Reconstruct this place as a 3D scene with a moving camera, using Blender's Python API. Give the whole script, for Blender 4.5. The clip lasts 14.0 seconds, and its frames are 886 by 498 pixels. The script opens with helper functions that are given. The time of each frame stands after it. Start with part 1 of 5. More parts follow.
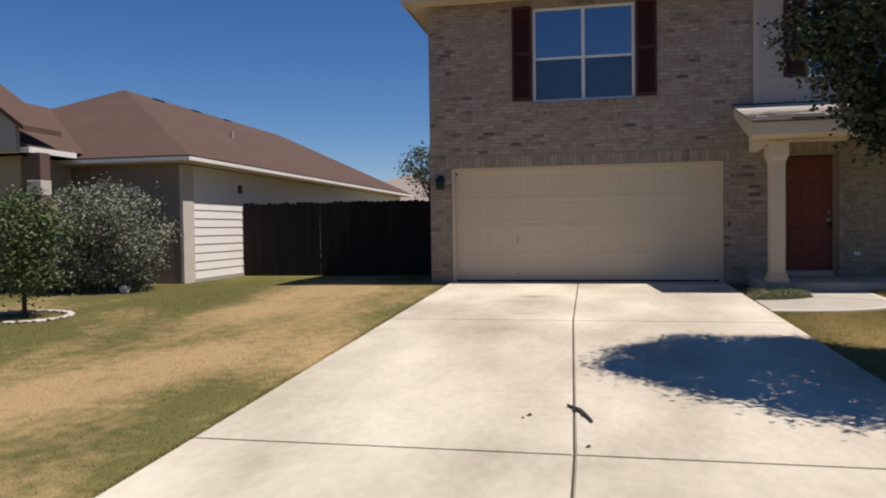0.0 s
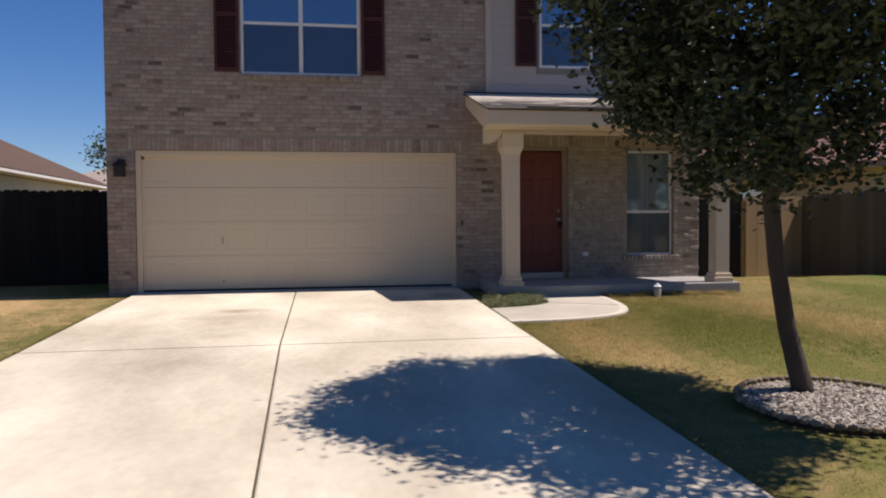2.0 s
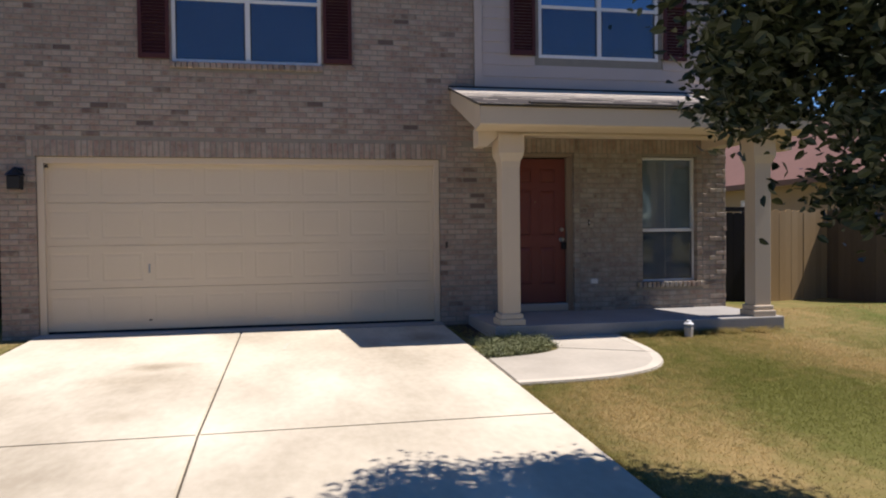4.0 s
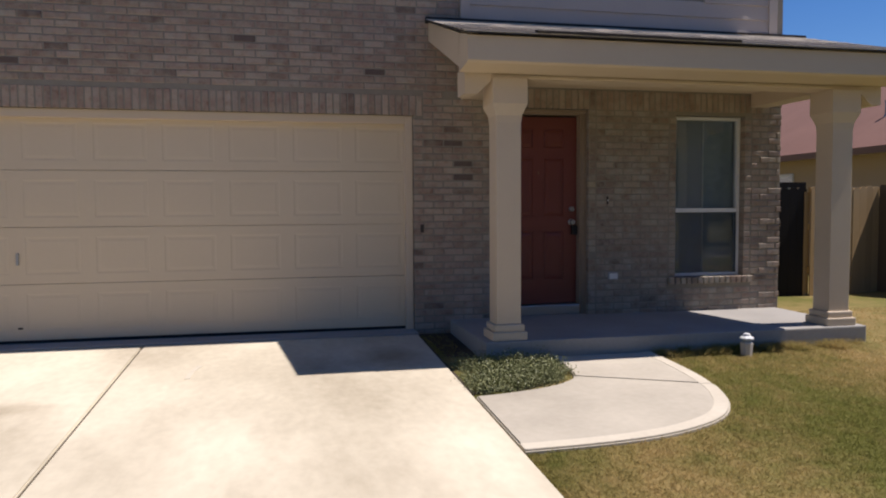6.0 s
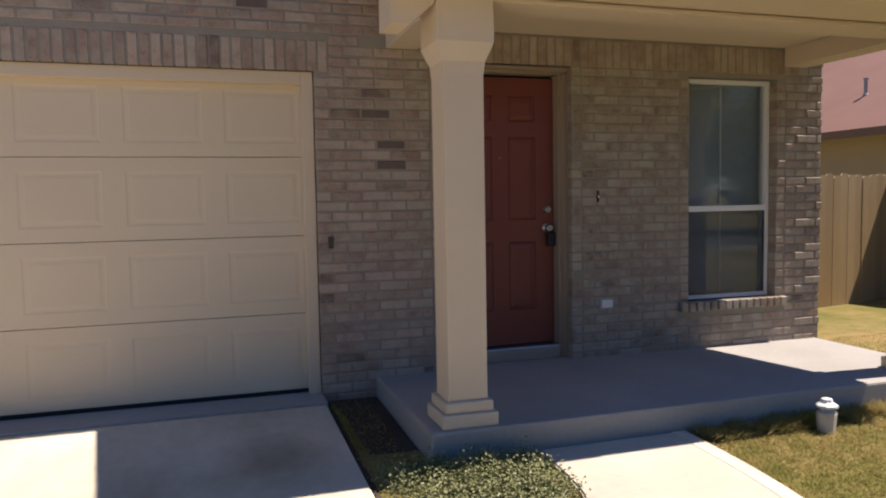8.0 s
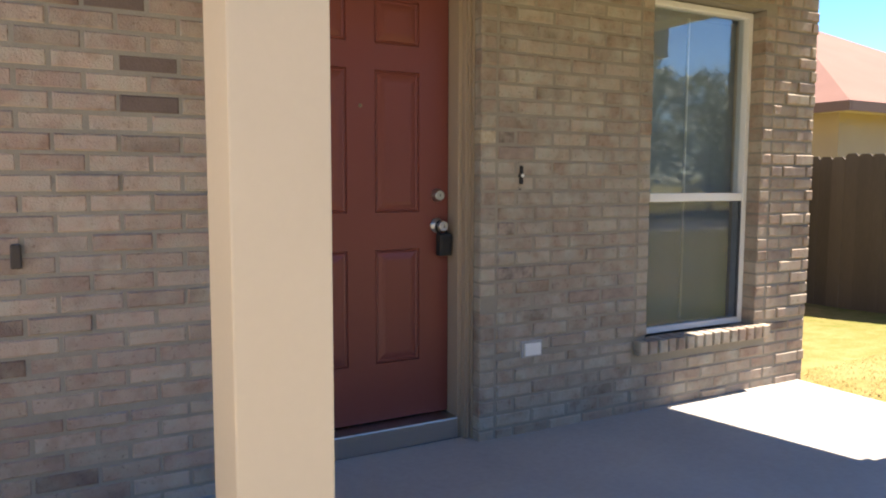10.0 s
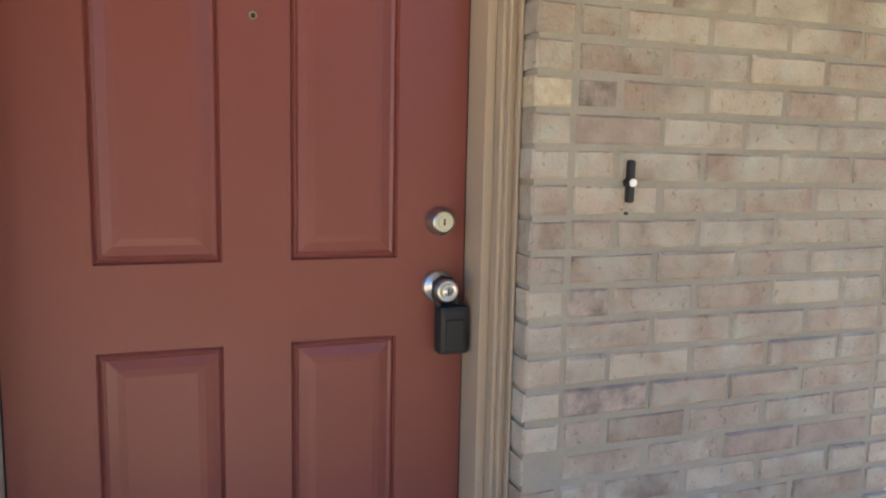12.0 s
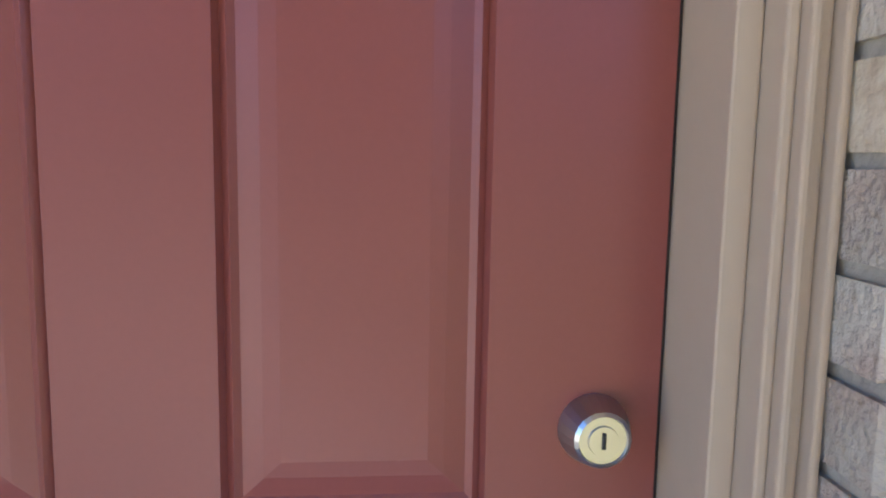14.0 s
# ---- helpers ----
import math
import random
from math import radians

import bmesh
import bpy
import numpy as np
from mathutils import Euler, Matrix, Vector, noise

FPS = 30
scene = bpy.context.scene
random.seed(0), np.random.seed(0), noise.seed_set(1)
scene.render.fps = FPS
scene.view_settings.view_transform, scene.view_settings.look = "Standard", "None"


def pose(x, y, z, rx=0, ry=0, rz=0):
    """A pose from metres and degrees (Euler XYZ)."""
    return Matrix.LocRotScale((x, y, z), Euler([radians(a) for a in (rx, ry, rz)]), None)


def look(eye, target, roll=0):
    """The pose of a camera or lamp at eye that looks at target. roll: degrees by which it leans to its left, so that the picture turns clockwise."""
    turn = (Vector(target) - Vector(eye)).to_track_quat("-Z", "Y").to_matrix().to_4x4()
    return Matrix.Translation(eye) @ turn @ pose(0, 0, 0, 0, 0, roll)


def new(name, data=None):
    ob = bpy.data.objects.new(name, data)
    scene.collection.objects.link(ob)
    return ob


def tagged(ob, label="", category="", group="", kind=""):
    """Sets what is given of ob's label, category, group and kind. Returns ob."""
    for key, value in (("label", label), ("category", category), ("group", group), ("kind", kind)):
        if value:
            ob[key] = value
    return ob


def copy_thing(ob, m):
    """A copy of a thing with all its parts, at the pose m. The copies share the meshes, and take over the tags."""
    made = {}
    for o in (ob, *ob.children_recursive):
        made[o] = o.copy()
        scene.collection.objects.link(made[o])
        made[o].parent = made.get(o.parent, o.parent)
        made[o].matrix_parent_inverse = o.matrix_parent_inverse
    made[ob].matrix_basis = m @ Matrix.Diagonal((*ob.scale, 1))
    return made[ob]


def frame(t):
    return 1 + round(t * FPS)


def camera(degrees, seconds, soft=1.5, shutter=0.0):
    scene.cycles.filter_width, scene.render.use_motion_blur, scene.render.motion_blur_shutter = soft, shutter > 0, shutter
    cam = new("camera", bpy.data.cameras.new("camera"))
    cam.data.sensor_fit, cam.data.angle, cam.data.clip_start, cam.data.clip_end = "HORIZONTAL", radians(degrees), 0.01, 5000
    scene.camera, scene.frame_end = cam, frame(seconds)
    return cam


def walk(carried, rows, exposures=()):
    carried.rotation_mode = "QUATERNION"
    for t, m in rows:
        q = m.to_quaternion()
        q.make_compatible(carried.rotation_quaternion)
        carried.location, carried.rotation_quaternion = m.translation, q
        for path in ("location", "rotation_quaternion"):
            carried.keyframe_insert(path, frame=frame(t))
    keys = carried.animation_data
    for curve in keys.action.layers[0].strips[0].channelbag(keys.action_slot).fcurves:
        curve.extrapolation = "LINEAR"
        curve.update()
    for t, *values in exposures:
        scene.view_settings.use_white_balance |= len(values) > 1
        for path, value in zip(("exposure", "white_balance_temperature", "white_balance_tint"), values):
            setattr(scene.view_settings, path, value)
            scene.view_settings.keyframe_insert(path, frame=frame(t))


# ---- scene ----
LENS = 61.8
cam = camera(LENS, 14.0, soft=2.0)
PATH = [  # seconds, eye, yaw, pitch, lean
    (0.0, (0.122, -0.075, 1.480), 11.27, -1.60, -0.80),
    (0.5, (0.136, 0.181, 1.531), -1.05, -3.05, -0.59),
    (1.0, (0.194, 0.746, 1.446), -7.73, -2.93, -0.44),
    (1.5, (0.267, 1.377, 1.409), -8.91, -2.26, -0.32),
    (2.0, (0.342, 1.992, 1.449), -9.07, -1.84, -0.45),
    (2.5, (0.384, 2.554, 1.461), -9.29, -1.23, -0.17),
    (3.0, (0.425, 3.101, 1.561), -9.80, -1.11, -0.33),
    (5.5, (0.950, 5.700, 1.676), -12.62, -2.42, -0.45),
    (6.0, (1.135, 6.353, 1.684), -12.31, -3.14, -0.32),
    (6.5, (1.326, 6.965, 1.696), -11.51, -3.67, -0.42),
    (7.0, (1.467, 7.585, 1.704), -12.06, -3.65, -0.73),
    (7.5, (1.557, 8.206, 1.748), -14.61, -3.91, -0.95),
    (8.0, (1.740, 8.720, 1.755), -17.54, -3.81, -0.98),
    (8.5, (1.914, 9.304, 1.765), -22.45, -3.67, -0.97),
    (11.0, (3.285, 11.612, 1.720), -29.47, -6.65, 0.58),
    (11.5, (3.623, 11.955, 1.799), -21.01, -8.48, 1.20),
    (12.0, (3.645, 12.349, 1.806), -20.02, -7.32, 1.23),
    (12.5, (3.711, 12.701, 1.858), -19.56, -7.00, 1.49),
    (13.0, (3.795, 12.923, 1.902), -18.28, -7.13, 1.73),
    (13.5, (3.919, 13.054, 1.904), -12.13, -7.19, 0.72),
    (14.0, (3.980, 13.206, 1.892), -5.09, -7.25, 1.00),
]


def heading(eye, yaw, pitch, lean):
    a, b = radians(yaw), radians(pitch)
    ahead = Vector((-math.sin(a) * math.cos(b), math.cos(a) * math.cos(b), math.sin(b)))
    return look(eye, Vector(eye) + ahead, lean)


EXPOSURES = [(0.0, 0.04, 6350, 17), (0.6, 0.15, 6350, 18), (1.5, 0.23, 6400, 20), (2.5, 0.33, 6350, 19), (3.0, 0.47, 6250, 18), (5.5, 0.27, 6250, 19), (6.5, 0.25, 6450, 18), (7.5, 0.44, 6600, 19), (8.0, 0.82, 6800, 19), (8.7, 1.83, 6900, 12), (11.0, 2.30, 7250, 16), (11.7, 2.92, 6900, 12), (12.1, 3.18, 6800, 12), (12.45, 3.34, 5850, 11), (12.9, 3.38, 5600, 12), (13.5, 3.44, 5500, 12), (14.0, 3.38, 5450, 12)]
walk(cam, [(t, heading(eye, yaw, pitch, lean)) for t, eye, yaw, pitch, lean in PATH], EXPOSURES)

# ---- light ----
SUN_WAY = Vector((-0.495, 0.03, -1.0)).normalized()      # the way the sunlight travels
world = bpy.data.worlds.new("world")
scene.world = world
world.use_nodes = True
wn = world.node_tree
sky = wn.nodes.new("ShaderNodeTexSky")
sky.sky_type = "NISHITA"
sky.sun_disc = False
sky.sun_elevation = math.asin(-SUN_WAY.z)
sky.sun_rotation = math.atan2(-SUN_WAY.x, -SUN_WAY.y)
sky.altitude, sky.air_density, sky.dust_density, sky.ozone_density = 1000, 1.0, 0.0, 4.0
deeper = wn.nodes.new("ShaderNodeHueSaturation")
deeper.inputs["Hue"].default_value, deeper.inputs["Saturation"].default_value = 0.506, 1.27
wn.links.new(sky.outputs[0], deeper.inputs["Color"])
wn.links.new(deeper.outputs[0], wn.nodes["Background"].inputs[0])
wn.nodes["Background"].inputs[1].default_value = 0.080
sun_data = bpy.data.lights.new("sun", "SUN")
sun_data.energy, sun_data.angle, sun_data.color = 5.0, radians(0.53), (1.0, 0.94, 0.85)
sun = new("sun", sun_data)
sun.matrix_world = look((30, 0, 40), Vector((30, 0, 40)) + SUN_WAY)


# ---- materials ----
def material(name, colour, rough=0.8, metal=0.0, specular=0.4):
    m = bpy.data.materials.new(name)
    m.use_nodes = True
    b = m.node_tree.nodes["Principled BSDF"]
    b.inputs["Base Color"].default_value = (*colour, 1)
    b.inputs["Roughness"].default_value = rough
    b.inputs["Metallic"].default_value = metal
    b.inputs["Specular IOR Level"].default_value = specular
    return m


def textured(name, low, high, scale=6.0, fine=60.0, rough=0.85, bump=0.3, depth=0.004, vary="", stretch=(1, 1, 1), metal=0.0, specular=0.3, spread=0.35, contrast=0.9, world_space=True):
    """A surface with stains (scale) and grain (fine) per metre, and fine relief; vary: 'object' or 'island' shifts pieces one by one."""
    m = material(name, low, rough, metal, specular)
    nt = m.node_tree
    N, L = nt.nodes.new, nt.links.new
    b = nt.nodes["Principled BSDF"]
    if world_space:
        place = N("ShaderNodeNewGeometry").outputs["Position"]
    else:
        place = N("ShaderNodeTexCoord").outputs["Object"]
    mapping = N("ShaderNodeMapping")
    mapping.inputs["Scale"].default_value = stretch
    L(place, mapping.inputs["Vector"])
    big, small = N("ShaderNodeTexNoise"), N("ShaderNodeTexNoise")
    for node, s, det in ((big, scale, 5.0), (small, fine, 4.0)):
        node.inputs["Scale"].default_value = s
        node.inputs["Detail"].default_value = det
        L(mapping.outputs[0], node.inputs["Vector"])
    mixed = N("ShaderNodeMath")
    mixed.operation = "MULTIPLY_ADD"
    L(small.outputs["Fac"], mixed.inputs[0])
    mixed.inputs[1].default_value = 0.45
    shifted = N("ShaderNodeMath")
    shifted.operation = "MULTIPLY_ADD"
    L(big.outputs["Fac"], shifted.inputs[0])
    shifted.inputs[1].default_value = contrast
    shifted.inputs[2].default_value = 0.27 - 0.5 * contrast
    L(shifted.outputs[0], mixed.inputs[2])
    fac = mixed.outputs[0]
    if vary:
        if vary == "object":
            chance = N("ShaderNodeObjectInfo").outputs["Random"]
        else:
            chance = N("ShaderNodeNewGeometry").outputs["Random Per Island"]
        add = N("ShaderNodeMath")
        add.operation = "MULTIPLY_ADD"
        L(chance, add.inputs[0])
        add.inputs[1].default_value = 2 * spread
        less = N("ShaderNodeMath")
        less.operation = "SUBTRACT"
        L(fac, less.inputs[0])
        less.inputs[1].default_value = spread
        L(less.outputs[0], add.inputs[2])
        fac = add.outputs[0]
    ramp = N("ShaderNodeMix")
    ramp.data_type = "RGBA"
    ramp.clamp_factor = True
    L(fac, ramp.inputs["Factor"])
    ramp.inputs["A"].default_value = (*low, 1)
    ramp.inputs["B"].default_value = (*high, 1)
    L(ramp.outputs["Result"], b.inputs["Base Color"])
    if bump:
        bp = N("ShaderNodeBump")
        bp.inputs["Strength"].default_value = bump
        bp.inputs["Distance"].default_value = depth
        L(small.outputs["Fac"], bp.inputs["Height"])
        L(bp.outputs[0], b.inputs["Normal"])
    return m


def brick_material(name, vary, burnt=1.0, tone=None):
    """Tan and mauve clay, a few dark burnt bricks, each with its own tone."""
    m = material(name, (0.3, 0.22, 0.18), 0.9, specular=0.2)
    nt = m.node_tree
    N, L = nt.nodes.new, nt.links.new
    b = nt.nodes["Principled BSDF"]
    chance = N("ShaderNodeObjectInfo").outputs["Random"] if vary == "object" else N("ShaderNodeNewGeometry").outputs["Random Per Island"]
    ramp = N("ShaderNodeValToRGB")
    ramp.color_ramp.interpolation = "LINEAR"
    tone = tone or ((0.86, 0.915, 0.925) if vary == "object" else (1.0, 0.975, 0.98))
    stops = [(0.0, (0.17, 0.12, 0.10)), (0.028 * burnt + 0.001, (0.20, 0.15, 0.125)), (0.05 * burnt + 0.002, (0.275, 0.205, 0.165)), (0.35, (0.33, 0.243, 0.195)), (0.6, (0.32, 0.25, 0.21)), (0.8, (0.38, 0.30, 0.245)), (1.0, (0.41, 0.325, 0.26))]
    while len(ramp.color_ramp.elements) < len(stops):
        ramp.color_ramp.elements.new(0.5)
    for e, (p, c) in zip(ramp.color_ramp.elements, stops):
        e.position, e.color = p, (*[v * k for v, k in zip(c, tone)], 1)
    L(chance, ramp.inputs["Fac"])
    place = N("ShaderNodeNewGeometry").outputs["Position"]
    blot, grit = N("ShaderNodeTexNoise"), N("ShaderNodeTexNoise")
    for node, s in ((blot, 21.0), (grit, 130.0)):
        node.inputs["Scale"].default_value = s
        node.inputs["Detail"].default_value = 5.0
        L(place, node.inputs["Vector"])
    smear = N("ShaderNodeMix")
    smear.data_type = "RGBA"
    smear.blend_type = "MULTIPLY"
    level = N("ShaderNodeMapRange")
    level.inputs["From Min"].default_value, level.inputs["From Max"].default_value = 0.5, 0.72
    L(blot.outputs["Fac"], level.inputs["Value"])
    cap = N("ShaderNodeMath")
    cap.operation = "MULTIPLY"
    cap.inputs[1].default_value = 0.55
    L(level.outputs[0], cap.inputs[0])
    L(cap.outputs[0], smear.inputs["Factor"])
    L(ramp.outputs[0], smear.inputs["A"])
    smear.inputs["B"].default_value = (0.62, 0.53, 0.48, 1)
    bloom, veil, pale = N("ShaderNodeTexNoise"), N("ShaderNodeMapRange"), N("ShaderNodeMix")
    bloom.inputs["Scale"].default_value, bloom.inputs["Detail"].default_value = 7.5, 6.0
    L(place, bloom.inputs["Vector"])
    veil.inputs["From Min"].default_value, veil.inputs["From Max"].default_value = 0.42, 0.66
    veil.inputs["To Max"].default_value = 0.75 if vary == "object" else 0.45
    L(bloom.outputs["Fac"], veil.inputs["Value"])
    pale.data_type = "RGBA"
    L(veil.outputs[0], pale.inputs["Factor"])
    L(smear.outputs["Result"], pale.inputs["A"])
    pale.inputs["B"].default_value = (0.385, 0.354, 0.30, 1) if vary == "object" else (0.44, 0.385, 0.31, 1)
    # rosy and greenish clouds in the clay, then dark pits
    cloud, tint = N("ShaderNodeTexNoise"), N("ShaderNodeValToRGB")
    cloud.inputs["Scale"].default_value, cloud.inputs["Detail"].default_value = 17.0, 5.0
    L(place, cloud.inputs["Vector"])
    for e, (p, c) in zip(tint.color_ramp.elements, ((0.36, (1.03, 0.98, 0.95)), (0.64, (0.96, 1.02, 1.0)))):
        e.position, e.color = p, (*c, 1)
    L(cloud.outputs["Fac"], tint.inputs["Fac"])
    tinted = N("ShaderNodeMix")
    tinted.data_type, tinted.blend_type = "RGBA", "MULTIPLY"
    tinted.inputs["Factor"].default_value = 1.0
    L(pale.outputs["Result"], tinted.inputs["A"])
    L(tint.outputs[0], tinted.inputs["B"])
    pit, hole, pitted = N("ShaderNodeTexNoise"), N("ShaderNodeMapRange"), N("ShaderNodeMix")
    pit.inputs["Scale"].default_value, pit.inputs["Detail"].default_value = 62.0, 3.0
    L(place, pit.inputs["Vector"])
    hole.inputs["From Min"].default_value, hole.inputs["From Max"].default_value = 0.62, 0.74
    hole.inputs["To Max"].default_value = 0.6
    L(pit.outputs["Fac"], hole.inputs["Value"])
    pitted.data_type, pitted.blend_type = "RGBA", "MULTIPLY"
    L(hole.outputs[0], pitted.inputs["Factor"])
    L(tinted.outputs["Result"], pitted.inputs["A"])
    pitted.inputs["B"].default_value = (0.50, 0.44, 0.38, 1)
    L(pitted.outputs["Result"], b.inputs["Base Color"])
    bp = N("ShaderNodeBump")
    bp.inputs["Strength"].default_value, bp.inputs["Distance"].default_value = 0.8, 0.006
    both = N("ShaderNodeMath")
    both.operation = "ADD"
    L(blot.outputs["Fac"], both.inputs[0])
    L(grit.outputs["Fac"], both.inputs[1])
    L(both.outputs[0], bp.inputs["Height"])
    L(bp.outputs[0], b.inputs["Normal"])
    return m


def grass_material(name, dry_share, green=(0.085, 0.10, 0.03), dry=(0.30, 0.22, 0.10), thin=False, parched=None, lush=None):
    """Short lawn, patchy between green and straw; thin: blades that let light through; parched: x of a sun-dried strip; lush: place of a watered patch."""
    m = material(name, green, 0.95, specular=0.1)
    nt = m.node_tree
    N, L = nt.nodes.new, nt.links.new
    b = nt.nodes["Principled BSDF"]
    place = N("ShaderNodeNewGeometry").outputs["Position"]
    drawn = N("ShaderNodeMapping")
    drawn.inputs["Scale"].default_value = (1.7, 0.75, 1.0)
    drawn.inputs["Rotation"].default_value = (0, 0, 0.25)
    L(place, drawn.inputs["Vector"])
    patch, tuft, grain = N("ShaderNodeTexNoise"), N("ShaderNodeTexNoise"), N("ShaderNodeTexNoise")
    for node, s, det in ((patch, 0.42, 4.0), (tuft, 7.0, 4.0), (grain, 70.0, 3.0)):
        node.inputs["Scale"].default_value = s
        node.inputs["Detail"].default_value = det
        L(drawn.outputs[0] if node is patch else place, node.inputs["Vector"])
    level = N("ShaderNodeMapRange")
    level.inputs["From Min"].default_value, level.inputs["From Max"].default_value = 0.63 - dry_share, 0.88 - dry_share
    mixv = N("ShaderNodeMath")
    mixv.operation = "MULTIPLY_ADD"
    L(tuft.outputs["Fac"], mixv.inputs[0])
    mixv.inputs[1].default_value = 0.36
    sub = N("ShaderNodeMath")
    sub.operation = "MULTIPLY"
    sub.inputs[1].default_value = 0.92
    L(patch.outputs["Fac"], sub.inputs[0])
    L(sub.outputs[0], mixv.inputs[2])
    dryness = mixv.outputs[0]
    if parched is not None:
        axes, away, span, fade, total = N("ShaderNodeSeparateXYZ"), N("ShaderNodeMath"), N("ShaderNodeMath"), N("ShaderNodeMapRange"), N("ShaderNodeMath")
        L(place, axes.inputs[0])
        away.operation, span.operation, total.operation = "SUBTRACT", "ABSOLUTE", "ADD"
        L(axes.outputs["X"], away.inputs[0])
        away.inputs[1].default_value = parched
        L(away.outputs[0], span.inputs[0])
        fade.inputs["From Min"].default_value, fade.inputs["From Max"].default_value = 0.5, 1.7
        fade.inputs["To Min"].default_value, fade.inputs["To Max"].default_value = 0.07, -0.13
        L(span.outputs[0], fade.inputs["Value"])
        L(dryness, total.inputs[0])
        L(fade.outputs[0], total.inputs[1])
        dryness = total.outputs[0]
    L(dryness, level.inputs["Value"])
    mix = N("ShaderNodeMix")
    mix.data_type = "RGBA"
    L(level.outputs[0], mix.inputs["Factor"])
    mix.inputs["A"].default_value, mix.inputs["B"].default_value = (*green, 1), (*dry, 1)
    tone = mix.outputs["Result"]
    if lush is not None:
        off, rag, reach, wet = N("ShaderNodeVectorMath"), N("ShaderNodeMath"), N("ShaderNodeMapRange"), N("ShaderNodeMix")
        off.operation, rag.operation, wet.data_type = "DISTANCE", "MULTIPLY_ADD", "RGBA"
        L(place, off.inputs[0])
        off.inputs[1].default_value = (*lush, 0.4)
        L(tuft.outputs["Fac"], rag.inputs[0])
        rag.inputs[1].default_value = 1.6
        L(off.outputs["Value"], rag.inputs[2])
        reach.inputs["From Min"].default_value, reach.inputs["From Max"].default_value = 2.2, 4.2
        reach.inputs["To Min"].default_value, reach.inputs["To Max"].default_value = 0.9, 0.0
        L(rag.outputs[0], reach.inputs["Value"])
        L(reach.outputs[0], wet.inputs["Factor"])
        L(tone, wet.inputs["A"])
        wet.inputs["B"].default_value = (0.085, 0.125, 0.022, 1)
        tone = wet.outputs["Result"]
    dark = N("ShaderNodeMix")
    dark.data_type = "RGBA"
    dark.blend_type = "MULTIPLY"
    dark.inputs["Factor"].default_value = 0.8
    L(tone, dark.inputs["A"])
    g = N("ShaderNodeMapRange")
    g.inputs["From Min"].default_value, g.inputs["From Max"].default_value = 0.3, 0.7
    g.inputs["To Min"].default_value, g.inputs["To Max"].default_value = 0.70, 1.2
    L(grain.outputs["Fac"], g.inputs["Value"])
    L(g.outputs[0], dark.inputs["B"])
    L(dark.outputs["Result"], b.inputs["Base Color"])
    bp = N("ShaderNodeBump")
    bp.inputs["Strength"].default_value, bp.inputs["Distance"].default_value = 0.4, 0.012
    L(grain.outputs["Fac"], bp.inputs["Height"])
    if thin:
        through_light, blend = N("ShaderNodeBsdfTranslucent"), N("ShaderNodeMixShader")
        L(dark.outputs["Result"], through_light.inputs["Color"])
        blend.inputs[0].default_value = 0.5
        L(b.outputs[0], blend.inputs[1])
        L(through_light.outputs[0], blend.inputs[2])
        L(blend.outputs[0], nt.nodes["Material Output"].inputs["Surface"])
    else:
        L(bp.outputs[0], b.inputs["Normal"])
    return m


def leaf_material(name, low, high):
    m = textured(name, low, high, 3.0, 40.0, 0.45, 0.0, vary="island", spread=0.5, specular=0.28)
    m.node_tree.nodes["Principled BSDF"].inputs["Subsurface Weight"].default_value = 0.0
    return m


def glass_material(name, tint, face_on=0.125):
    """Thin window glass: clear, with a gloss that grows towards grazing angles."""
    m = material(name, tint, 0.03, specular=0.9)
    nt = m.node_tree
    N, L = nt.nodes.new, nt.links.new
    out = nt.nodes["Material Output"]
    clear, gloss, mix, weight, power, scale = N("ShaderNodeBsdfTransparent"), N("ShaderNodeBsdfGlossy"), N("ShaderNodeMixShader"), N("ShaderNodeLayerWeight"), N("ShaderNodeMath"), N("ShaderNodeMath")
    clear.inputs[0].default_value = (*tint, 1)
    gloss.inputs["Roughness"].default_value = 0.03
    weight.inputs["Blend"].default_value = 0.5
    power.operation = "POWER"
    L(weight.outputs["Facing"], power.inputs[0])
    power.inputs[1].default_value = 4.0
    scale.operation = "MULTIPLY_ADD"
    L(power.outputs[0], scale.inputs[0])
    scale.inputs[1].default_value, scale.inputs[2].default_value = 0.68, face_on
    L(scale.outputs[0], mix.inputs[0])
    L(clear.outputs[0], mix.inputs[1])
    L(gloss.outputs[0], mix.inputs[2])
    L(mix.outputs[0], out.inputs["Surface"])
    return m


def screen_material(name):
    """Fine insect screen: half of it open."""
    m = material(name, (0.035, 0.042, 0.058), 0.8)
    nt = m.node_tree
    N, L = nt.nodes.new, nt.links.new
    clear, mix = N("ShaderNodeBsdfTransparent"), N("ShaderNodeMixShader")
    mix.inputs[0].default_value = 0.22
    L(clear.outputs[0], mix.inputs[1])
    L(nt.nodes["Principled BSDF"].outputs[0], mix.inputs[2])
    L(mix.outputs[0], nt.nodes["Material Output"].inputs["Surface"])
    return m


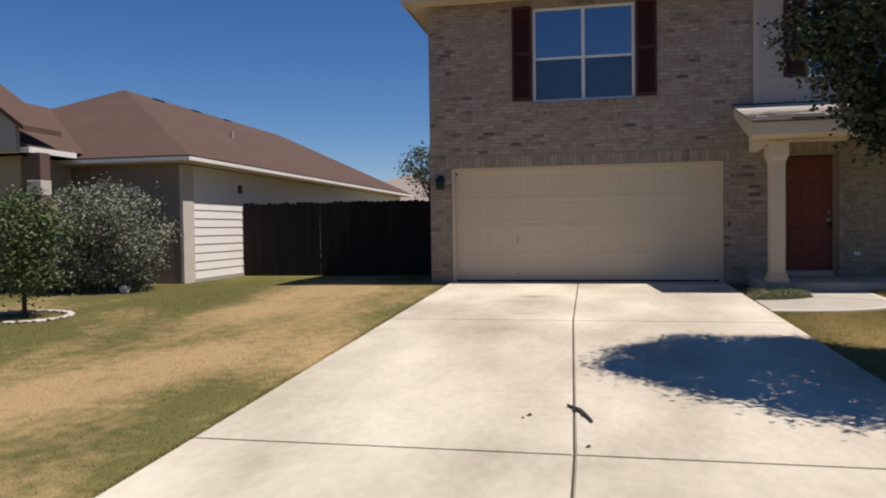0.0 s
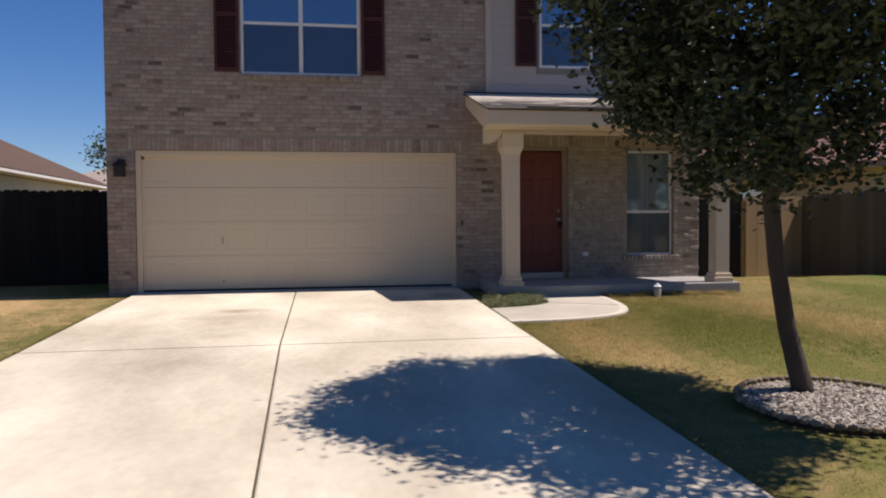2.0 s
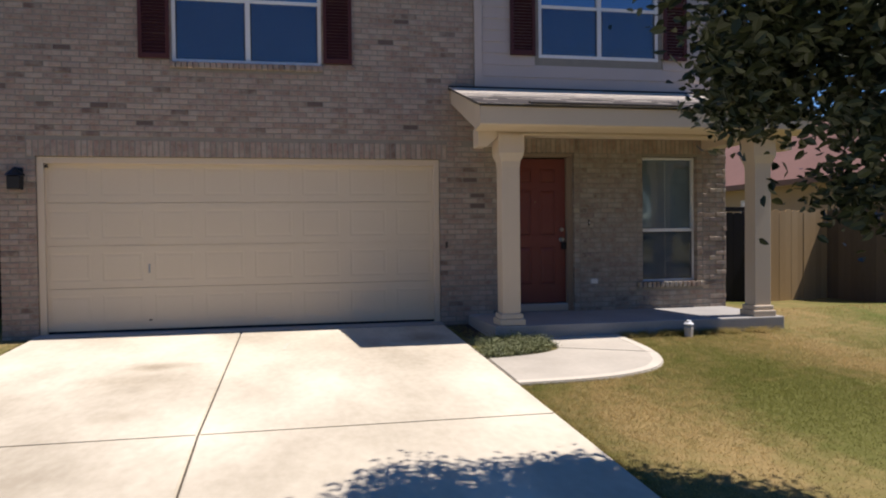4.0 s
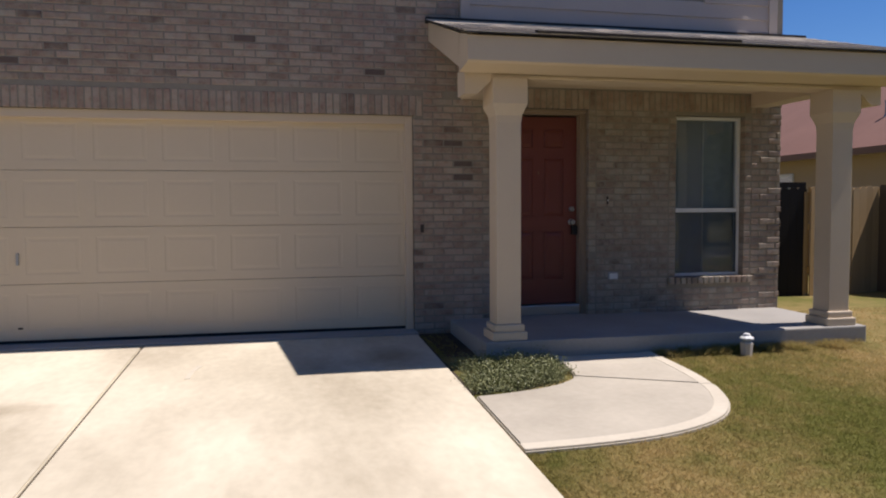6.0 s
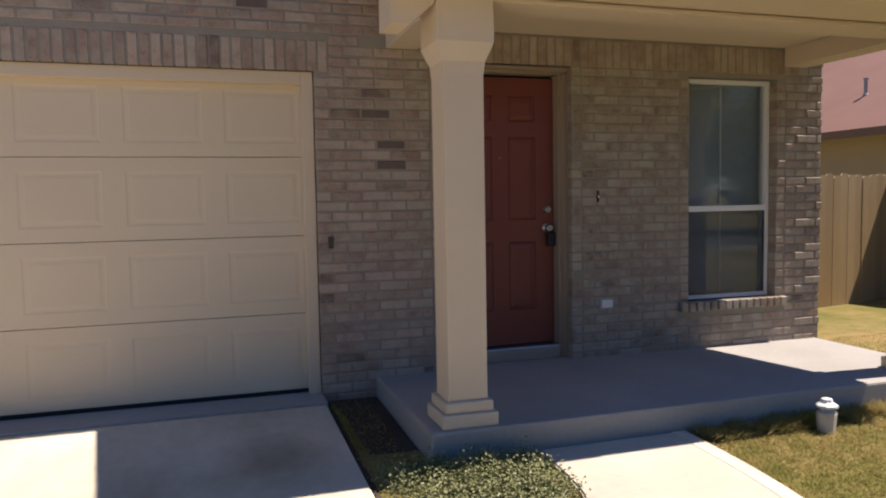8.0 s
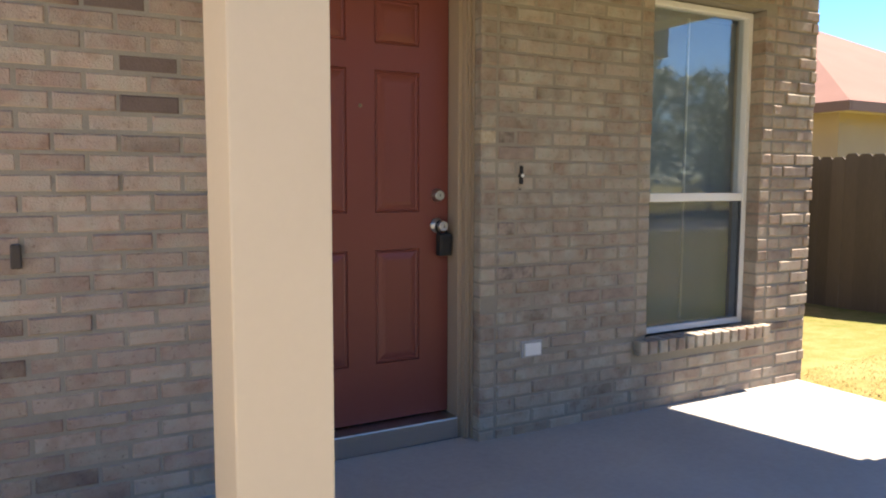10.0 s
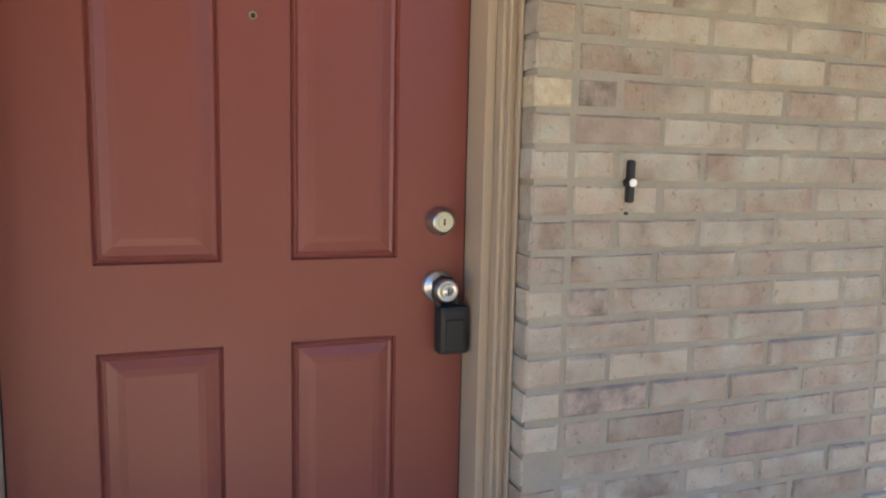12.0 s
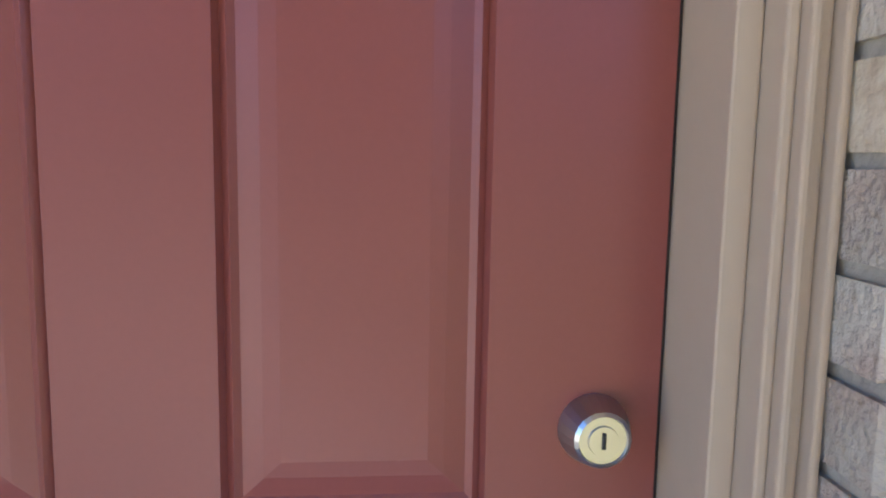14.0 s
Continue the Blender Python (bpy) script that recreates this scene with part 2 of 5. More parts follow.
BRICK = brick_material("brick_clay", "object", 0.3)
BRICK_JOINED = brick_material("brick_clay_joined", "island", 1.5)
BRICK_PORCH = brick_material("brick_clay_porch", "island", 0.7, (0.985, 0.995, 0.98))
MORTAR = textured("mortar", (0.20, 0.178, 0.145), (0.30, 0.272, 0.222), 9, 120, 0.95, 0.6)
CONCRETE = textured("drive_concrete", (0.365, 0.312, 0.222), (0.715, 0.645, 0.49), 0.75, 13, 0.9, 0.15, 0.003, stretch=(1.3, 0.7, 1), contrast=2.0)
CONCRETE_WALK = textured("path_concrete", (0.33, 0.295, 0.232), (0.52, 0.47, 0.375), 1.3, 20, 0.9, 0.15, 0.003, contrast=1.6)
# old brown stains on the driveway: place, reach, strength
STAINS = [(-0.75, 11.55, 0.36, 0.55), (-0.72, 9.80, 0.32, 0.42), (-0.86, 11.0, 0.75, 0.35), (2.0, 12.55, 0.5, 0.65), (-2.0, 10.3, 0.8, 0.28), (0.9, 8.3, 0.9, 0.15), (-0.65, 6.9, 0.9, 0.20)]


def stain(m, spots):
    nt = m.node_tree
    N, L = nt.nodes.new, nt.links.new
    b = nt.nodes["Principled BSDF"]
    place = N("ShaderNodeNewGeometry").outputs["Position"]
    rag = N("ShaderNodeTexNoise")
    rag.inputs["Scale"].default_value, rag.inputs["Detail"].default_value = 2.2, 6.0
    L(place, rag.inputs["Vector"])
    for x, y, reach, strength in spots:
        away, edge, level, mix = N("ShaderNodeVectorMath"), N("ShaderNodeMath"), N("ShaderNodeMapRange"), N("ShaderNodeMix")
        away.operation = "DISTANCE"
        L(place, away.inputs[0])
        away.inputs[1].default_value = (x, y, 0.46 - 0.037 * (13.3 - y))
        edge.operation = "MULTIPLY_ADD"
        L(rag.outputs["Fac"], edge.inputs[0])
        edge.inputs[1].default_value = 1.5 * reach
        L(away.outputs["Value"], edge.inputs[2])
        level.inputs["From Min"].default_value, level.inputs["From Max"].default_value = 0.75 * reach, 1.6 * reach
        level.inputs["To Min"].default_value, level.inputs["To Max"].default_value = strength, 0.0
        L(edge.outputs[0], level.inputs["Value"])
        mix.data_type, mix.blend_type = "RGBA", "MULTIPLY"
        L(level.outputs[0], mix.inputs["Factor"])
        L(b.inputs["Base Color"].links[0].from_socket, mix.inputs["A"])
        mix.inputs["B"].default_value = (0.42, 0.36, 0.28, 1)
        L(mix.outputs["Result"], b.inputs["Base Color"])


stain(CONCRETE, STAINS)
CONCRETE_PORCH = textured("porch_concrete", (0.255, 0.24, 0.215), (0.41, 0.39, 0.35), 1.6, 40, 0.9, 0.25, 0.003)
CONCRETE_EDGE = textured("tooled_concrete", (0.44, 0.39, 0.30), (0.66, 0.60, 0.48), 2.5, 30, 0.9, 0.15, 0.002)
CRACK = textured("joint_dirt", (0.06, 0.05, 0.035), (0.12, 0.10, 0.07), 9, 80, 0.95, 0.3)
GRASS = grass_material("lawn", 0.07, (0.122, 0.120, 0.031), (0.27, 0.195, 0.08), lush=(10.6, 12.6))
GRASS_DRY = grass_material("dry_lawn", 0.13, (0.125, 0.115, 0.038), (0.39, 0.27, 0.125), parched=-4.2)
BLADE = grass_material("lawn_blade", 0.09, (0.215, 0.215, 0.055), (0.46, 0.345, 0.145), True)
BLADE_DRY = grass_material("dry_lawn_blade", 0.13, (0.19, 0.18, 0.055), (0.52, 0.38, 0.18), True, -4.2)
SOIL = textured("soil", (0.04, 0.029, 0.02), (0.085, 0.064, 0.045), 4, 50, 0.95, 0.8, 0.01)
ASPHALT = textured("asphalt", (0.045, 0.045, 0.045), (0.075, 0.073, 0.07), 1.5, 90, 0.9, 0.4)
BEIGE = textured("beige_paint", (0.56, 0.46, 0.335), (0.62, 0.515, 0.38), 2.2, 50, 0.6, 0.08, 0.001)
GARAGE = textured("garage_paint", (0.575, 0.48, 0.345), (0.635, 0.53, 0.385), 1.1, 35, 0.5, 0.08, 0.001)
CASING = textured("tan_casing_paint", (0.295, 0.227, 0.164), (0.335, 0.261, 0.191), 3, 50, 0.5, 0.1, 0.001)
SIDING = textured("grey_siding_paint", (0.42, 0.36, 0.32), (0.48, 0.415, 0.365), 2, 45, 0.65, 0.12, 0.001)
DOOR_RED = textured("red_door_paint", (0.152, 0.043, 0.0345), (0.182, 0.053, 0.0435), 2.5, 160, 0.37, 0.06, 0.0006, specular=0.3)
SHUTTER_RED = textured("maroon_shutter", (0.06, 0.017, 0.015), (0.085, 0.025, 0.02), 3, 60, 0.55, 0.1)
WHITE = textured("white_vinyl", (0.66, 0.66, 0.64), (0.76, 0.76, 0.74), 3, 50, 0.45, 0.05)
SHINGLE = textured("light_shingle", (0.50, 0.44, 0.355), (0.60, 0.535, 0.435), 3, 110, 0.95, 0.6, vary="island", spread=0.12)
SHINGLE_DARK = textured("shingle_edge", (0.035, 0.03, 0.026), (0.06, 0.05, 0.045), 3, 110, 0.95, 0.5)
SHINGLE_BROWN = textured("brown_shingle", (0.085, 0.052, 0.037), (0.125, 0.078, 0.055), 1.2, 70, 0.95, 0.6, vary="island", spread=0.15)
SHINGLE_RED = textured("rosy_shingle", (0.17, 0.088, 0.066), (0.235, 0.125, 0.096), 1.2, 70, 0.95, 0.6, vary="island", spread=0.15)
# weathered wood taken down to near black: the house's shade is in the colour
FENCE_SHADED = textured("shaded_weathered_fence", (0.010, 0.0085, 0.0075), (0.022, 0.0185, 0.016), 3, 60, 0.9, 0.5, vary="object", stretch=(1, 1, 0.15), spread=0.25)
FENCE_BROWN = textured("brown_fence", (0.075, 0.06, 0.047), (0.135, 0.108, 0.082), 3, 60, 0.9, 0.5, vary="object", stretch=(1, 1, 0.15), spread=0.25)
FENCE_TAN = textured("cedar_fence", (0.34, 0.225, 0.105), (0.50, 0.345, 0.17), 3, 60, 0.85, 0.4, vary="object", stretch=(1, 1, 0.15), spread=0.3)
TAN_WALL = textured("tan_stucco", (0.40, 0.31, 0.20), (0.46, 0.36, 0.24), 2, 60, 0.9, 0.3)
WHITE_SIDING = textured("white_siding", (0.72, 0.68, 0.62), (0.82, 0.78, 0.72), 2, 60, 0.7, 0.15)
STONE_PALE = textured("pale_stone", (0.48, 0.42, 0.34), (0.62, 0.56, 0.47), 6, 60, 0.9, 0.5, vary="object")
STONE_EDGE = textured("edging_stone", (0.13, 0.10, 0.065), (0.28, 0.22, 0.15), 8, 70, 0.9, 0.6, vary="object", spread=0.4)
BARK = textured("bark", (0.045, 0.034, 0.026), (0.095, 0.075, 0.058), 12, 60, 0.95, 0.9, 0.012, stretch=(1, 1, 0.25))
LEAF = leaf_material("pear_leaf", (0.022, 0.032, 0.014), (0.062, 0.076, 0.033))
LEAF_SAGE = leaf_material("sage_leaf", (0.11, 0.125, 0.077), (0.27, 0.28, 0.19))
LEAF_YOUNG = leaf_material("sapling_leaf", (0.05, 0.075, 0.025), (0.125, 0.155, 0.055))
LEAF_BED = leaf_material("groundcover_leaf", (0.13, 0.145, 0.055), (0.25, 0.255, 0.115))
METAL = material("brushed_nickel", (0.43, 0.425, 0.42), 0.36, 1.0)
GREY_PLASTIC = textured("grey_plastic", (0.30, 0.30, 0.29), (0.38, 0.38, 0.37), 6, 80, 0.5, 0.1)
METAL_DARK = material("dark_metal", (0.04, 0.037, 0.035), 0.45, 0.6)
BLACK = textured("black_plastic", (0.012, 0.012, 0.013), (0.02, 0.02, 0.021), 8, 200, 0.55, 0.1)
GLASS = glass_material("window_glass", (0.86, 0.90, 0.92))
# blue tint of upper glass and blinds stands in for reflected sky
GLASS_UPPER = glass_material("sky_tinted_glass", (0.70, 0.78, 0.90), 0.22)
CURTAIN_SKY = textured("sky_tinted_blind", (0.13, 0.17, 0.25), (0.18, 0.23, 0.32), 2, 40, 0.9, 0.1)
CURTAIN = textured("pale_blind", (0.30, 0.335, 0.36), (0.38, 0.42, 0.45), 2, 40, 0.9, 0.1)
MESH = screen_material("screen_mesh")
SCREEN = material("screen_rim", (0.05, 0.055, 0.06), 0.9)
ROOM = material("dim_room", (0.10, 0.10, 0.10), 0.9)
WEATHERSTRIP = material("rubber_seal", (0.015, 0.013, 0.012), 0.8)


# ---- helpers of this scene ----
def thing(name, label, category, at=(0, 0, 0), group="", kind=""):
    ob = new(name)
    ob.location = at
    ob.empty_display_size = 0.1
    return tagged(ob, label, category, group, kind)


def keep_place(ob, parent):
    ob.parent = parent
    ob.matrix_parent_inverse = Matrix.Translation(parent.matrix_basis.translation).inverted() if parent.type == "EMPTY" else parent.matrix_basis.inverted()


def part(name, bm, mat, parent=None, label="", smooth=False):
    """One mesh object from a bmesh in world metres, under a thing or a part."""
    me = bpy.data.meshes.new(name)
    bm.to_mesh(me)
    bm.free()
    me.materials.append(mat)
    if smooth:
        me.polygons.foreach_set("use_smooth", [True] * len(me.polygons))
    ob = new(name, me)
    if parent:
        ob.parent = parent
        top = parent
        while top.parent:
            top = top.parent
        if parent is top:
            ob.matrix_parent_inverse = Matrix.Translation(-top.location)
    if label:
        tagged(ob, label)
    return ob


def box(bm, x0, x1, y0, y1, z0, z1, bevel=0.0):
    vs = [bm.verts.new(p) for p in ((x0, y0, z0), (x1, y0, z0), (x1, y1, z0), (x0, y1, z0), (x0, y0, z1), (x1, y0, z1), (x1, y1, z1), (x0, y1, z1))]
    fs = [bm.faces.new([vs[i] for i in f]) for f in ((0, 3, 2, 1), (4, 5, 6, 7), (0, 1, 5, 4), (1, 2, 6, 5), (2, 3, 7, 6), (3, 0, 4, 7))]
    if bevel:
        edges = list({e for f in fs for e in f.edges})
        bmesh.ops.bevel(bm, geom=edges, offset=bevel, segments=2, affect="EDGES", profile=0.6)
    return bm


def boxes(rows, bevel=0.0):
    bm = bmesh.new()
    for r in rows:
        box(bm, *r, bevel=bevel)
    return bm


def solid(bm, points, faces):
    vs = [bm.verts.new(p) for p in points]
    for f in faces:
        bm.faces.new([vs[i] for i in f])
    return bm


def prism(bm, outline, z0, z1):
    """An upright block over an outline of (x, y), z as numbers or functions of x and y."""
    lo = z0 if callable(z0) else (lambda x, y: z0)
    hi = z1 if callable(z1) else (lambda x, y: z1)
    a = [bm.verts.new((x, y, lo(x, y))) for x, y in outline]
    b = [bm.verts.new((x, y, hi(x, y))) for x, y in outline]
    n = len(outline)
    bm.faces.new(b)
    bm.faces.new(a[::-1])
    for i in range(n):
        bm.faces.new((a[i], a[(i + 1) % n], b[(i + 1) % n], b[i]))
    bmesh.ops.recalc_face_normals(bm, faces=bm.faces)
    return bm


def lathe(bm, profile, m, steps=20):
    """A turned shape: profile of (radius, height) about z, laid by the matrix m."""
    rings = []
    for r, h in profile:
        rings.append([bm.verts.new(m @ Vector((r * math.cos(2 * math.pi * i / steps), r * math.sin(2 * math.pi * i / steps), h))) for i in range(steps)])
    for a, b in zip(rings, rings[1:]):
        for i in range(steps):
            bm.faces.new((a[i], a[(i + 1) % steps], b[(i + 1) % steps], b[i]))
    bm.faces.new(rings[0][::-1])
    bm.faces.new(rings[-1])
    return bm


def tube(bm, points, radii, steps=8):
    """A limb along points with a radius at each."""
    rings = []
    for i, p in enumerate(points):
        p = Vector(p)
        ahead = (Vector(points[min(i + 1, len(points) - 1)]) - Vector(points[max(i - 1, 0)])).normalized()
        side = ahead.orthogonal().normalized() if abs(ahead.z) < 0.5 else ahead.cross(Vector((0, 1, 0))).normalized()
        other = ahead.cross(side)
        rings.append([bm.verts.new(p + radii[i] * (side * math.cos(2 * math.pi * k / steps) + other * math.sin(2 * math.pi * k / steps))) for k in range(steps)])
    for a, b in zip(rings, rings[1:]):
        for k in range(steps):
            bm.faces.new((a[k], a[(k + 1) % steps], b[(k + 1) % steps], b[k]))
    bm.faces.new(rings[0][::-1])
    bm.faces.new(rings[-1])
    return bm


def mesh_object(name, verts, faces, mat, parent=None, label="", smooth=False):
    me = bpy.data.meshes.new(name)
    me.from_pydata(verts, [], faces)
    me.materials.append(mat)
    me.update()
    if smooth:
        me.polygons.foreach_set("use_smooth", [True] * len(me.polygons))
    ob = new(name, me)
    if parent:
        ob.parent = parent
        if not parent.parent:
            ob.matrix_parent_inverse = Matrix.Translation(-parent.location)
    if label:
        tagged(ob, label)
    return ob


# ---- the lie of the land ----
FRONT = 13.6            # the house's front, on y
DRIVE = (-2.45, 2.42)
PORCH_Z = 0.56


def slope(y):
    """Height of the driveway along its length."""
    return 0.46 - 0.037 * (13.3 - min(max(y, -4.6), 13.3))


def lawn(x, y):
    z = slope(y) - 0.03
    z += 0.018 * (noise.noise((x * 0.6, y * 0.6, 0.0)))
    if x > 6.5:
        bump = math.exp(-((y - 12.0) / 2.2) ** 2) * min(1, (x - 6.5) / 2.5)
        z += 0.16 * bump
        if y > 13.5:
            z -= 0.10 * min(1, (x - 6.5) / 2) * min(1, (y - 13.5) / 2)
    return z

# ---- ground, road, driveway ----
def sheet(name, xs, ys, height, mat, skip=None):
    verts, faces, idx = [], [], {}
    for j, y in enumerate(ys):
        for i, x in enumerate(xs):
            idx[i, j] = len(verts)
            verts.append((x, y, height(x, y)))
    for j in range(len(ys) - 1):
        for i in range(len(xs) - 1):
            if skip and skip(0.5 * (xs[i] + xs[i + 1]), 0.5 * (ys[j] + ys[j + 1])):
                continue
            faces.append((idx[i, j], idx[i + 1, j], idx[i + 1, j + 1], idx[i, j + 1]))
    return mesh_object(name, verts, faces, mat, smooth=True)


def steps_between(a, b, d):
    n = max(1, round((b - a) / d))
    return [a + (b - a) * i / n for i in range(n + 1)]


def under(x, y):
    """The one ground sheet, sunk a little below driveway and porch."""
    z = lawn(x, y)
    if DRIVE[0] < x < DRIVE[1] and -3.2 < y < 13.6:
        z -= 0.10
    if 2.7 < x < 6.7 and y > 12.5:
        z -= 0.1
    if y < -4.0:
        z = -0.75
    return z


gx = [-900, -300, -120, -60, -40] + steps_between(-30, -3, 0.9) + [-2.5, -2.4] + steps_between(-1.5, 1.5, 1.0) + [2.37, 2.47] + steps_between(3.0, 14, 0.45) + [16, 20, 30, 45, 70, 130, 320, 900]
gy = [-900, -300, -120, -60, -40, -30, -20, -12, -8, -5, -4.1, -3.9, -3.0, -2] + steps_between(-1, 17, 0.45) + [19, 22, 26, 32, 40, 60, 100, 200, 400, 900]
ground = sheet("ground", gx, gy, under, GRASS_DRY)
tagged(ground, "patchy dry and green lawn reaching to the horizon", "ground", kind="structure")
me = ground.data
me.materials.append(GRASS)
for p in me.polygons:
    if p.center.x > 2.0 or p.center.y > 14:
        p.material_index = 1

road = part("road", boxes([(-300, 300, -13.0, -4.6, -0.6, -0.47)]), ASPHALT)
tagged(road, "dark asphalt street before the house", "road", kind="structure")
kerb = part("kerb", boxes([(-300, -2.7, -4.6, -4.3, -0.6, -0.20), (2.7, 300, -4.6, -4.3, -0.6, -0.20)], 0.02), CONCRETE)
tagged(kerb, "pale concrete kerb along the street", "kerb", kind="structure")

driveway = thing("driveway", "sunlit pale concrete driveway with scored joints", "driveway", (0, 5, 0), kind="structure")
ROWS_Y = [-4.3, -0.9, 4.33, 9.25, 13.40]


def joint_x(y):
    return -0.10 + 0.024 * max(0.0, 9.25 - max(y, 4.33))


for side in (-1, 1):
    for y0, y1 in zip(ROWS_Y, ROWS_Y[1:]):
        g0, g1 = (0.0035 if v in (9.25, -0.9) else 0.008 for v in (y0, y1))
        g0, g1 = y0 + g0, y1 - g1
        mid = [(joint_x(g0) + side * 0.008, g0), (joint_x(g1) + side * 0.008, g1)]
        edge = DRIVE[1] if side > 0 else DRIVE[0]
        ring = [mid[0], (edge, g0), (edge, g1), mid[1]]
        bm = bmesh.new()
        prism(bm, ring if side > 0 else ring[::-1], lambda x, y: slope(y) - 0.12, lambda x, y: slope(y))
        top = [e for e in bm.edges if all(v.co.z > slope(v.co.y) - 0.01 for v in e.verts)]
        bmesh.ops.bevel(bm, geom=top, offset=0.008, segments=2, affect="EDGES")
        part("slab", bm, CONCRETE, driveway)
bm = bmesh.new()
prism(bm, [(DRIVE[0] + 0.01, -4.2), (DRIVE[1] - 0.01, -4.2), (DRIVE[1] - 0.01, 13.29), (DRIVE[0] + 0.01, 13.29)], lambda x, y: slope(y) - 0.11, lambda x, y: slope(y) - 0.016)
part("joint_filler", bm, CRACK, driveway, "dark dirt in the joints")
smear = [(0.405, 12.12), (0.445, 12.14), (0.455, 12.33), (0.50, 12.50), (0.46, 12.54), (0.42, 12.36)]
part("paint_smear", prism(bmesh.new(), smear, lambda x, y: slope(y) - 0.01, lambda x, y: slope(y) + 0.002), CONCRETE_EDGE, driveway, "old pale paint smear")
apron = part("garage_apron", boxes([(-2.44, 2.43, 13.40, 13.80, 0.30, 0.475)], 0.008), CONCRETE_PORCH)
tagged(apron, "concrete threshold strip under the garage door", "threshold", kind="structure")

# the curved walkway to the porch
walkway = thing("walkway", "pale curved concrete path from driveway to porch", "path", (3.3, 11, 0.3), kind="structure")
outer = [(2.44, 10.20), (2.95, 10.22), (3.35, 10.28), (3.68, 10.40), (3.92, 10.56), (4.10, 10.80), (4.22, 11.10), (4.28, 11.45), (4.30, 11.80), (4.30, 12.26)]
inner = [(3.38, 12.26), (3.36, 11.90), (3.34, 11.72), (3.26, 11.56), (3.10, 11.44), (2.90, 11.36), (2.65, 11.30), (2.44, 11.27)]


def rounded(pts, n=4):
    """A smooth curve through the points."""
    out = []
    for i in range(len(pts) - 1):
        p0, p1, p2, p3 = (Vector(pts[min(max(j, 0), len(pts) - 1)]) for j in (i - 1, i, i + 1, i + 2))
        for k in range(n):
            t = k / n
            out.append(tuple(0.5 * (2 * p1 + (p2 - p0) * t + (2 * p0 - 5 * p1 + 4 * p2 - p3) * t * t + (3 * p1 - p0 - 3 * p2 + p3) * t ** 3)))
    return out + [tuple(pts[-1])]


def margin(pts, a, b):
    """A strip along a curve, from a to b metres on its left."""
    sides = []
    for i, p in enumerate(pts):
        way = (Vector(pts[min(i + 1, len(pts) - 1)]) - Vector(pts[max(i - 1, 0)])).normalized()
        left = Vector((-way.y, way.x))
        sides.append((tuple(Vector(p) + left * a), tuple(Vector(p) + left * b)))
    return [s[0] for s in sides] + [s[1] for s in reversed(sides)]


near_outer, far_outer = rounded(outer[:7] + [(4.24, 11.219)]), rounded([(4.245, 11.225)] + outer[7:])
near_slab = near_outer + rounded([(3.312, 11.640)] + inner[3:])
far_slab = far_outer + rounded(inner[:3] + [(3.315, 11.645)])
for ring in (near_slab, far_slab):
    bm = bmesh.new()
    prism(bm, ring, lambda x, y: slope(y) - 0.1, lambda x, y: slope(y) - 0.004)
    top = [e for e in bm.edges if all(v.co.z > slope(v.co.y) - 0.02 for v in e.verts)]
    bmesh.ops.bevel(bm, geom=top, offset=0.01, segments=2, affect="EDGES")
    part("slab", bm, CONCRETE_WALK, walkway)
for curve in (near_outer, far_outer):
    part("tooled_edge", prism(bmesh.new(), margin(curve, 0.014, 0.105), lambda x, y: slope(y) - 0.02, lambda x, y: slope(y) - 0.002), CONCRETE_EDGE, walkway, "paler tooled edge")

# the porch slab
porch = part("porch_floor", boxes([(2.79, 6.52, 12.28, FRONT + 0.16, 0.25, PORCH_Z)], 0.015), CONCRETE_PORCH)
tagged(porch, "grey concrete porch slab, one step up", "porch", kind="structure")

# ---- the house: bare walls behind the brick ----
LEFT, RIGHT, EAVE = -2.83, 6.55, 5.62
GAR = (-2.43, 2.42, 2.60)                   # garage opening: x0, x1, top
DOOR = (3.2925, 4.275, PORCH_Z, 2.70)        # door opening
WIN = (5.28, 6.10, 0.93, 2.66)              # porch window opening
UPL = (-0.88, 0.92, 3.76, 5.46)             # upper window over the garage
UPR = (3.79, 5.52, 3.97, 5.46)              # upper window in the siding
SPLIT_X, SPLIT_Z = 2.90, 3.55               # siding right of and above this


def wall_with_holes(x0, x1, z0, z1, y0, y1, holes):
    xs = sorted({x0, x1, *[h[0] for h in holes], *[h[1] for h in holes]})
    zs = sorted({z0, z1, *[h[2] for h in holes], *[h[3] for h in holes]})
    rows = []
    for a, b in zip(xs, xs[1:]):
        run = None
        for c, d in zip(zs, zs[1:]):
            mx, mz = (a + b) / 2, (c + d) / 2
            if any(h[0] < mx < h[1] and h[2] < mz < h[3] for h in holes):
                if run:
                    rows.append((a, b, y0, y1, *run))
                    run = None
            else:
                run = (run[0], d) if run else (c, d)
        if run:
            rows.append((a, b, y0, y1, *run))
    return rows


G = 0.006
grown = [(GAR[0] - G, GAR[1] + G, 0.0, GAR[2] + G), (DOOR[0] - G, DOOR[1] + G, 0.0, DOOR[3] + G), (WIN[0] - G, WIN[1] + G, WIN[2] - 0.07, WIN[3] + G), (UPL[0], UPL[1], UPL[2], UPL[3]), (UPR[0], UPR[1], UPR[2], UPR[3])]
wall_front = thing("wall_front", "tan brick front wall with mauve and dark bricks", "wall", (0, FRONT, 0.4), kind="structure")
part("mortar", boxes(wall_with_holes(LEFT + G, RIGHT - G, 0.3, EAVE, FRONT + 0.0045, FRONT + 0.11, grown)), MORTAR, wall_front, "pale brown mortar")
